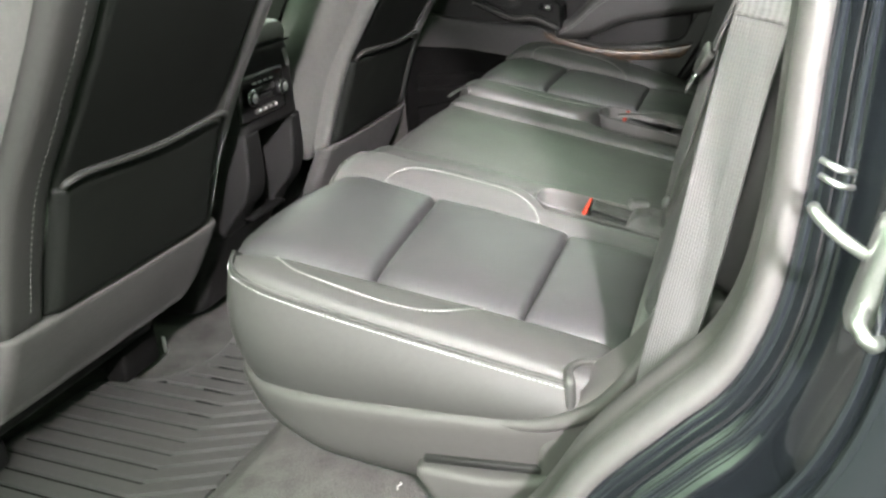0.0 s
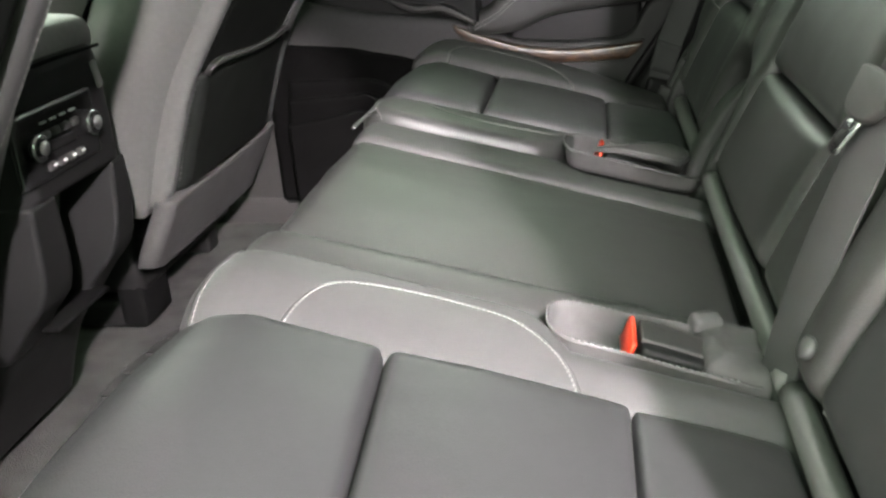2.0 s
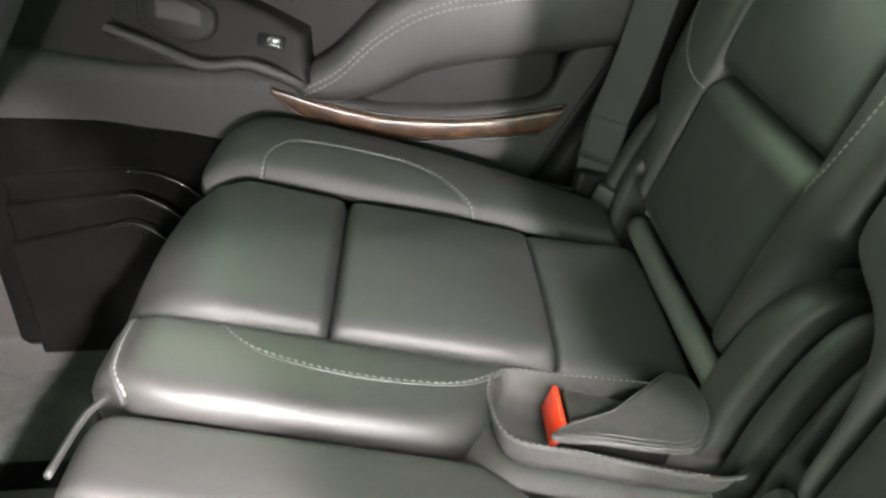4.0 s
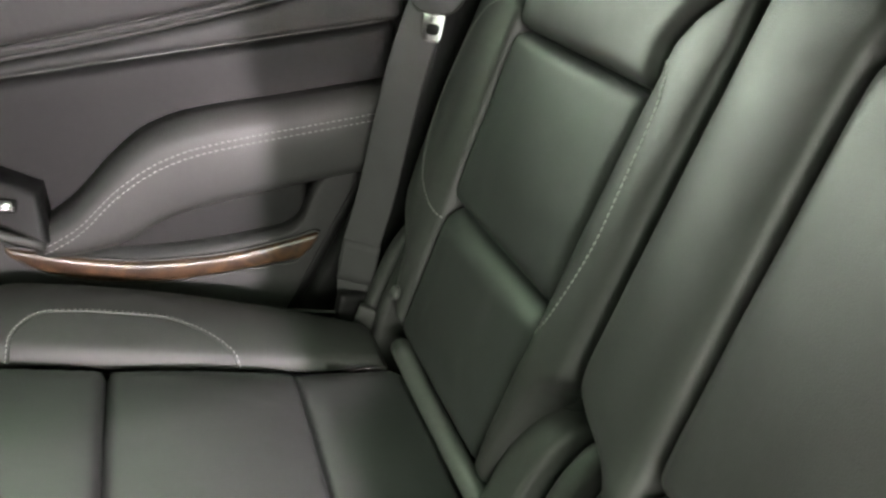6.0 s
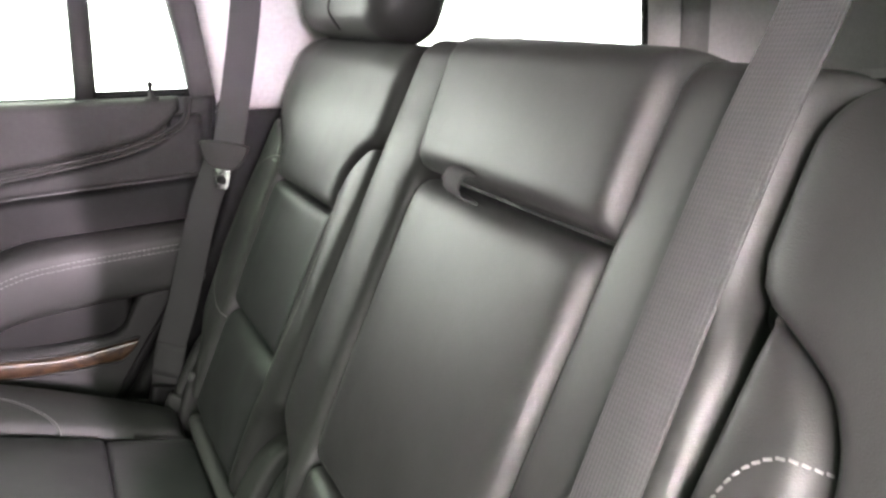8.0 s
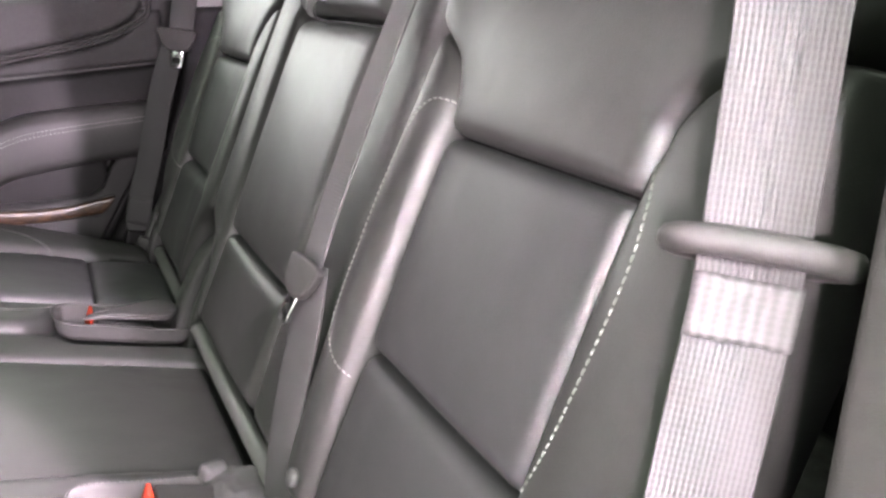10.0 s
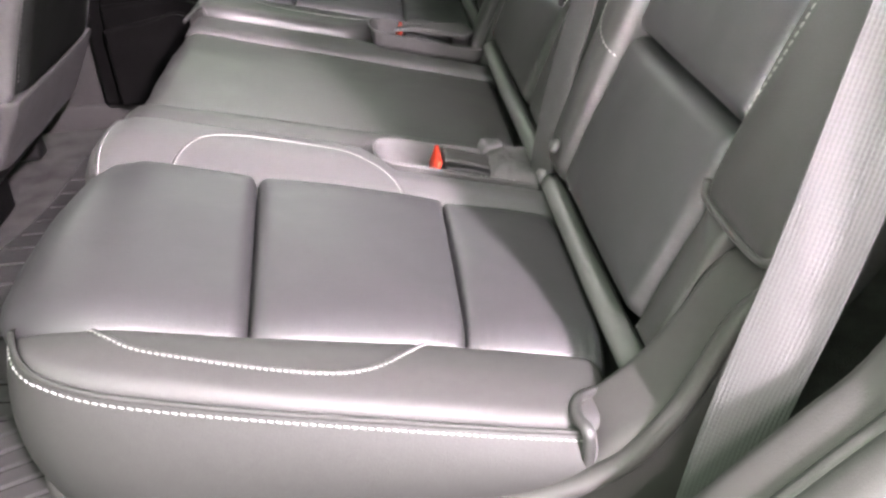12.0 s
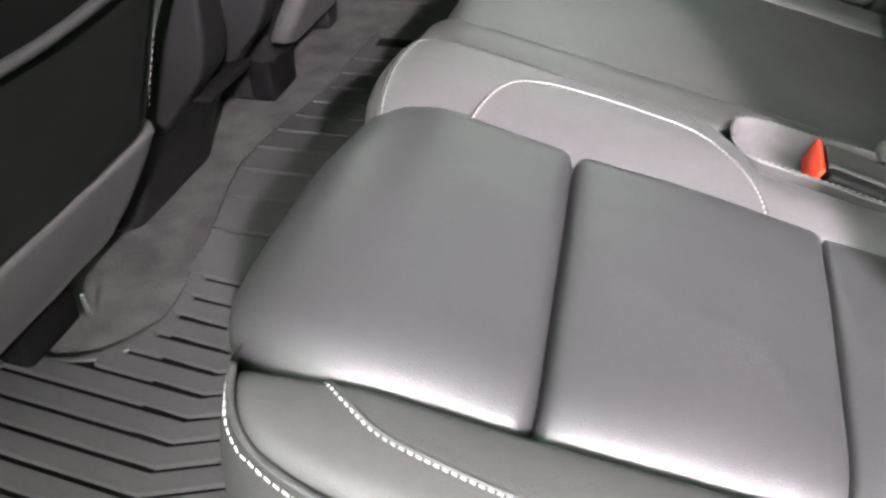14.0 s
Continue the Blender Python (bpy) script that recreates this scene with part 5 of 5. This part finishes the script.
def build_belts():
    # near shoulder belt
    b = thing("seat_belt", (0.1, -0.76, 0.3), "grey woven shoulder belt hanging beside the near seat", "seat belt", "rear seat belts")
    side = Vector((0.79, -0.58, -0.15))
    up = smooth_path([(0.15, -0.752, 1.05), (0.118, -0.748, 0.86), (0.104, -0.75, 0.745), (0.093, -0.753, 0.668), (0.074, -0.757, 0.588), (0.047, -0.758, 0.46), (0.026, -0.757, 0.37), (0.01, -0.757, 0.29), (-0.004, -0.757, 0.2)], 0.012)
    sweep("webbing", up, strap(0.0455, 0.0013), side, BELT, b, "grey woven webbing")
    s = side.normalized()
    f = s.cross(Vector((0, 0, 1))).normalized()
    c = Vector((0.095, -0.754, 0.680))
    lp = [c + s * (0.002 + 0.037 * math.copysign(abs(math.cos(a)) ** 0.7, math.cos(a))) + f * 0.013 * math.copysign(abs(math.sin(a)) ** 0.8, math.sin(a)) + Vector((0, 0, 0.006 * math.sin(a)))
          for a in [i * 2 * math.pi / 40 for i in range(41)]]
    tube("slide_ring", lp, 0.0068, PLASTIC, b, "grey plastic sliding ring")
    sweep("sewn_loop", smooth_path([(0.093, -0.7545, 0.668), (0.0870, -0.7555, 0.640)], 0.004), strap(0.0458, 0.0026), side, BELT_SEWN, b, "thick sewn end of the webbing")
    # middle belt
    c = thing("seat_belt", (0.0, -0.26, 0.3), "grey centre belt with a steel tongue resting on the backrest", "seat belt", "rear seat belts")
    path = smooth_path([(0.27, -0.245, 0.99), (0.225, -0.255, 0.915), (0.18, -0.262, 0.845), (0.142, -0.267, 0.773), (0.095, -0.274, 0.68), (0.06, -0.279, 0.605), (0.034, -0.282, 0.545)], 0.02)
    sweep("webbing", path, strap(0.046, 0.0014), (0.05, -0.99, 0.0), BELT, c)
    path = smooth_path([(0.034, -0.283, 0.543), (0.022, -0.288, 0.49), (0.004, -0.290, 0.43), (-0.012, -0.288, 0.36), (-0.026, -0.285, 0.27)], 0.02)
    sweep("lower_webbing", path, strap(0.046, 0.0014), (0.3, -0.93, 0.0), BELT_DARK, c)
    tongue(c, (0.024, -0.281, 0.533), (0.1, -0.97, 0), (0.5, 0.0, 0.9), 0.85)
    # far shoulder belt
    d = thing("seat_belt", (0.05, 0.75, 0.3), "grey shoulder belt with a steel tongue beside the far seat", "seat belt", "rear seat belts")
    path = smooth_path([(0.15, 0.75, 1.05), (0.132, 0.745, 0.90), (0.1, 0.74, 0.74), (0.086, 0.736, 0.69)], 0.02)
    sweep("webbing", path, strap(0.047, 0.0014), (0.92, -0.39, 0), BELT, d)
    path = smooth_path([(0.086, 0.742, 0.70), (0.045, 0.745, 0.60), (0.0, 0.745, 0.45), (-0.03, 0.748, 0.36), (-0.04, 0.75, 0.27)], 0.02)
    sweep("lower_webbing", path, strap(0.047, 0.0014), (0.92, -0.39, 0), BELT_DARK, d)
    tongue(d, (0.081, 0.73, 0.69), (0.92, -0.39, 0), (0.15, 0, 1))
    stalk = rbox("anchor_cover", pose(-0.045, 0.738, 0.285, 0, 15, 10), 0.05, 0.018, 0.07, 0.006, DARK_PLASTIC, d, "black plastic belt anchor cover", 6)
    rbox("anchor_bracket", pose(-0.034, 0.712, 0.285, 0, 22, -28), 0.03, 0.012, 0.055, 0.003, HINGE, d, "folded black anchor bracket", 5)
    sweep("sewn_end", smooth_path([(-0.022, 0.7455, 0.385), (-0.036, 0.748, 0.33)], 0.01), strap(0.047, 0.0030), (0.92, -0.39, 0), BELT_DARK, d, "stitched end of the webbing")


build_belts()


# ---------------------------------------------------------------- front seats and console
front_x = curve((0.15, -0.83), (0.27, -0.787), (0.36, -0.757), (0.45, -0.72), (0.55, -0.655), (0.65, -0.59), (1.05, -0.37))


def front_plane(z, y, h):
    """The rear face of a front backrest, leaning back more above its pocket."""
    return Vector((front_x(z) + h, y, z))


def build_front_seat(sg):
    s = thing("front_seat", (-0.95, sg * 0.48, 0.1), "black leather front seat with a gloss back panel and pocket", "car seat", "front seats")
    surf = mirrored(front_plane, sg) if sg < 0 else (lambda z, y, h: front_plane(z, y - 0.02, h - 0.01))
    pad("back_panel", surf, 0.275, 1.0, curve((0.275, 0.262), (0.8, 0.29), (1.02, 0.32)), curve((0.275, 0.63), (0.8, 0.62), (1.02, 0.6)), BACK_PANEL, s, r=0.012, puff=0.004, lift=0.0, depth=0.05, na=40)
    pad("map_pocket", surf, 0.275, 0.455, const(0.268), const(0.626), BACK_PANEL, s, r=0.012, puff=0.012, lift=0.012, depth=0.03, wrinkle=0.001)
    tube("pocket_edge", smooth_path([surf(0.455, 0.27, 0.012), surf(0.47, 0.29, 0.015), surf(0.462, 0.45, 0.022), surf(0.466, 0.6, 0.015), surf(0.455, 0.625, 0.012)], 0.01), 0.005, LEATHER, s)
    pad("lower_apron", lambda z, y, h: surf(z, y, h - (0.27 - z) * 0.2), 0.135, 0.272, curve((0.135, 0.29), (0.15, 0.255), (0.19, 0.238), (0.272, 0.23)), const(0.70), FABRIC, s, r=0.01, puff=0.006, lift=0.01, depth=0.03, label="grey fabric lower apron", wrinkle=0.002)
    # only the far seat's side strips get the lightened, lit-looking colour
    for name, a, b in (("inner_side", 0.235, 0.268), ("outer_side", 0.626, 0.70)):
        pad(name, surf, 0.26, 1.0, const(a), const(b), LIT_SIDE_VINYL if sg > 0 else LEATHER, s, r=0.014, puff=0.01, lift=-0.004, depth=0.2, na=30, nb=14)
        x = (a + b) / 2
        p, u = path_on(surf, [(0.3, x), (0.6, x), (0.95, x)], 0.0062, 0.006)
        stitches("stitching", p, lambda i, u=u: u[i], GREY_THREAD, s, 0.005, 0.004, 0.0007)
    pad("backrest_front", lambda z, y, h: surf(z, y, -0.2 - h), 0.25, 1.0, const(0.22), const(0.72), LIT_SIDE_VINYL, s, r=0.05, puff=0.02, depth=0.17, label="vinyl side and front of the backrest, paled as if lit")
    rbox("cushion", pose(-1.2, sg * 0.475, 0.3, 0, 6, 0), 0.52, 0.46, 0.16, 0.06, LEATHER, s, n=8)
    for y in (0.32, 0.64):
        rbox("seat_track", pose(-1.2, sg * y, 0.03), 0.5, 0.05, 0.05, 0.01, DARK_PLASTIC, s)
    rbox("riser", pose(-1.12, sg * 0.48, 0.14), 0.42, 0.4, 0.14, 0.03, DARK_PLASTIC, s)
    if sg < 0:
        rbox("mount_bracket", pose(-0.895, sg * 0.302, 0.05, 0, 0, 20), 0.006, 0.005, 0.032, 0.002, STEEL, s, "zinc mounting bracket")
    # near-black block added for the dark hollow under the seat
    rbox("shade_block", pose(-0.945, sg * 0.335, 0.06, 0, 0, 0), 0.05, 0.1, 0.1, 0.012, SHADE_BLACK, s)


BACK_PANEL = material("smooth_black_panel", (0.007, 0.008, 0.007), 0.52, spec=0.22, mottle=0.15)
build_front_seat(-1)
build_front_seat(1)


def build_console():
    c = thing("centre_console", (-0.9, 0.0, 0.0), "black centre console rear with climate controls and an open cubby", "console")
    front = curve((0.0, -0.945), (0.12, -0.90), (0.22, -0.83), (0.28, -0.783), (0.33, -0.775), (0.55, -0.767))
    face = lambda z, y, h: Vector((front(z) + h, y, z))
    mid = -0.018
    lo_y, hi_y = curve((0.02, mid - 0.112), (0.3, mid - 0.107), (0.5, mid - 0.097), (0.55, mid - 0.087)), curve((0.02, mid + 0.112), (0.3, mid + 0.107), (0.5, mid + 0.097), (0.55, mid + 0.087))
    hole_lo, hole_hi = curve((0.19, -0.05), (0.385, -0.072)), curve((0.19, 0.03), (0.385, 0.05))
    pad("console_top", face, 0.385, 0.55, lo_y, hi_y, DARK_PLASTIC, c, r=0.025, ra=(0.004, 0.03), puff=0.004, depth=0.5, na=24)
    pad("console_foot", face, 0.02, 0.19, lo_y, hi_y, DARK_PLASTIC, c, r=0.025, ra=(0.01, 0.004), puff=0.0, depth=0.5, na=16)
    pad("console_side", face, 0.188, 0.387, lo_y, hole_lo, DARK_PLASTIC, c, r=0.006, ra=0.001, puff=0.0, depth=0.45, na=24, nb=10)
    pad("console_side", face, 0.188, 0.387, hole_hi, hi_y, DARK_PLASTIC, c, r=0.006, ra=0.001, puff=0.0, depth=0.45, na=24, nb=10)
    pad("cubby_wall", lambda z, y, h: Vector((-0.845 - 0.2 * (0.385 - z) + h, y, z)), 0.19, 0.386, const(-0.08), const(0.06), GREY_DRAWER, c, r=0.002, puff=0.0, depth=0.01, na=12, nb=12, label="paler inner wall of the open cubby")
    box_mesh("cubby_floor", (-0.92, -0.075, 0.205), (-0.815, 0.05, 0.213), SHADE_BLACK, c)
    rbox("lid", pose(-1.0, mid, 0.56, 0, 4, 0), 0.46, 0.2, 0.05, 0.022, LID_VINYL, c, "grey padded lid", 8)
    tube("lid_gap", smooth_path([face(0.532, mid - 0.085, 0.002), face(0.534, mid, 0.004), face(0.532, mid + 0.085, 0.002)], 0.02), 0.0022, SHADE_BLACK, c)
    panel = pad("control_panel", face, 0.408, 0.492, const(-0.128), const(0.028), GLOSS, c, r=0.006, puff=0, lift=0.007, depth=0.01)
    rot = pose(0, 0, 0, 0, 92, 0)
    for y in (-0.104, 0.004):
        knob = lathe("control_knob", Matrix.Translation(face(0.452, y, 0.007)) @ rot, [(0.015, 0), (0.015, 0.006), (0.0135, 0.012), (0.011, 0.014), (0.001, 0.0145)], GLOSS, c, "black knob with a bright ring")
        lathe("knob_ring", Matrix.Translation(face(0.452, y, 0.016)) @ rot, [(0.0152, 0), (0.0152, 0.002), (0.0138, 0.003)], CHROME, knob)
        lathe("knob_cap", Matrix.Translation(face(0.452, y, 0.0215)) @ rot, [(0.008, 0), (0.008, 0.001), (0.001, 0.0015)], STEEL, knob)
    for k in range(4):
        y = -0.079 + 0.019 * k
        rbox("control_button", Matrix.Translation(face(0.424, y, 0.008)), 0.006, 0.014, 0.009, 0.002, PLASTIC, c, n=4)
        rbox("control_light", Matrix.Translation(face(0.425, y + 0.002, 0.0115)), 0.002, 0.006, 0.003, 0.0008, BUTTON_WHITE, c, n=4)
        rbox("control_button", Matrix.Translation(face(0.46, y, 0.008)), 0.006, 0.014, 0.009, 0.002, PLASTIC, c, n=4)
        rbox("control_mark", Matrix.Translation(face(0.474, y, 0.008)), 0.003, 0.011, 0.0022, 0.0008, BUTTON_WHITE, c, n=4)
    rbox("control_display", Matrix.Translation(face(0.445, -0.05, 0.0075)), 0.004, 0.05, 0.01, 0.001, DARK_PLASTIC, c, n=4)
    rbox("vent", Matrix.Translation(face(0.5, 0.05, 0.003)) @ pose(0, 0, 0, 12, 0, 0), 0.006, 0.012, 0.034, 0.003, GREY_DRAWER, c, n=4)


LID_VINYL = material("grey_lid_vinyl", (0.16, 0.16, 0.155), 0.5, grain=800, bump=0.2)
GREY_DRAWER = material("grey_soft_plastic", (0.15, 0.15, 0.145), 0.55, grain=900)
build_console()


# ---------------------------------------------------------------- near door opening
def build_opening():
    sill = box_mesh("door_sill", (-2.1, 0.83, -0.04), (0.4, 0.9, 0.05), PLASTIC, r=0.012)
    tagged(sill, "charcoal plastic sill trim under the far door", "sill", kind="structure")
    f = thing("door_frame", (0.1, -0.85, 0.3), "black painted rear door jamb with grey rubber seal", "door frame", kind="structure")
    line = [(-0.75, 0.05), (-0.35, 0.06), (-0.2, 0.115), (-0.085, 0.235), (-0.027, 0.322), (0.03, 0.385), (0.066, 0.424), (0.088, 0.475), (0.1, 0.545), (0.106, 0.62), (0.115, 0.75), (0.115, 0.95), (0.08, 1.1), (0.0, 1.18)]
    path = smooth_path([(x, 0, z) for x, z in line], 0.012)

    def run(name, prof, mat, label=""):
        """Carry a closed profile of (outwards, y) round the opening."""
        verts, faces = [], []
        m = len(prof)
        for i, p in enumerate(path):
            t = (path[min(i + 1, len(path) - 1)] - path[max(i - 1, 0)]).normalized()
            o = Vector((t.z, 0, -t.x))
            verts += [p + o * a + Vector((0, b, 0)) for a, b in prof]
        for i in range(len(path) - 1):
            for q in range(m):
                r = (q + 1) % m
                faces.append((i * m + q, i * m + r, (i + 1) * m + r, (i + 1) * m + q))
        return obj(name, verts, faces, mat, f, label)

    run("sill_trim", loop2([(-0.005, -0.800), (-0.003, -0.812), (0.001, -0.822), (0.003, -0.830), (0.02, -0.832), (0.035, -0.815), (0.03, -0.797), (0.008, -0.794)], 0.008), PLASTIC, "charcoal plastic inner sill trim")
    run("seal_lip", loop2([(0.0, -0.829), (-0.001, -0.838), (0.006, -0.843), (0.014, -0.836), (0.012, -0.828)], 0.004), SEAL)
    run("door_seal", loop2([(0.0, -0.838), (-0.003, -0.850), (-0.001, -0.864), (0.007, -0.872), (0.015, -0.869), (0.018, -0.855), (0.016, -0.838)], 0.005), SEAL, "grey flocked rubber door seal")
    run("painted_jamb", loop2([(0.012, -0.845), (0.015, -0.868), (0.019, -0.873), (0.0225, -0.871), (0.025, -0.874), (0.028, -0.887), (0.033, -0.893), (0.038, -0.892), (0.046, -0.905), (0.056, -0.935), (0.063, -0.952), (0.075, -0.962), (0.12, -0.968), (0.30, -0.975), (0.31, -0.86), (0.2, -0.83), (0.03, -0.828)], 0.004), PAINT, "gloss black painted sheet metal")
    for a, y, r in ((0.033, -0.8935, 0.003), (0.058, -0.945, 0.003), (0.067, -0.957, 0.003)):
        run("jamb_bead", [(a + r * math.cos(q * math.pi / 5), y + r * math.sin(q * math.pi / 5)) for q in range(10)], PAINT)
    rbox("striker_plate", pose(0.153, -0.928, 0.527, 8, 12, 0), 0.02, 0.026, 0.072, 0.007, STEEL, f, "zinc striker plate", 6)
    tube("striker_lever", smooth_path([(0.150, -0.926, 0.534), (0.135, -0.932, 0.546), (0.122, -0.924, 0.556), (0.118, -0.915, 0.56)], 0.006), 0.0036, STEEL, f, "zinc striker lever")
    tube("striker_loop", smooth_path([(0.148, -0.93, 0.512), (0.142, -0.95, 0.506), (0.150, -0.955, 0.497), (0.158, -0.93, 0.496)], 0.006), 0.0042, STEEL, f, "zinc striker loop")
    for z in (0.572, 0.581):
        tube("check_wire", smooth_path([(0.121, -0.905, z + 0.003), (0.130, -0.914, z), (0.138, -0.905, z - 0.004)], 0.005), 0.0018, STEEL, f, "thin zinc wire")
    # inner pillar trim behind the belt
    p = thing("wall_near_pillar", (0.2, -0.8, 0.3), "light grey plastic trim of the near rear pillar", "pillar", kind="structure")
    near = lambda z, x, h: Vector((x, -0.835 + h, z))
    pad("pillar_trim", near, 0.3, 1.2, curve((0.3, 0.20), (0.6, 0.25), (1.2, 0.26)), const(0.5), PLASTIC, p, lift=0.02, r=0.012, depth=0.008)
    pad("pillar_backing", near, 0.0, 1.2, curve((0.0, -0.1), (0.3, 0.02), (0.45, 0.10), (0.6, 0.12), (1.2, 0.12)), const(0.5), VINYL, p, lift=0.012, r=0.003, puff=0, depth=0.005)
    pad("wheel_arch_trim", near, 0.0, 0.32, curve((0.0, -0.15), (0.2, 0.0), (0.32, 0.12)), const(0.45), PLASTIC, p, lift=0.02, r=0.012, depth=0.008)


build_opening()


def build_thread():
    th = thing("loose_thread", (-0.284, -0.66, 0.11), "loose white thread lying on the charcoal carpet", "thread")
    tube("strand", smooth_path([(-0.286, -0.650, 0.1105), (-0.282, -0.655, 0.1125), (-0.286, -0.660, 0.1115), (-0.282, -0.666, 0.1125)], 0.003), 0.0005, THREAD_LOOSE, th)


THREAD_LOOSE = material("loose_white_thread", (0.7, 0.69, 0.67), 0.7, stain=200)
build_thread()
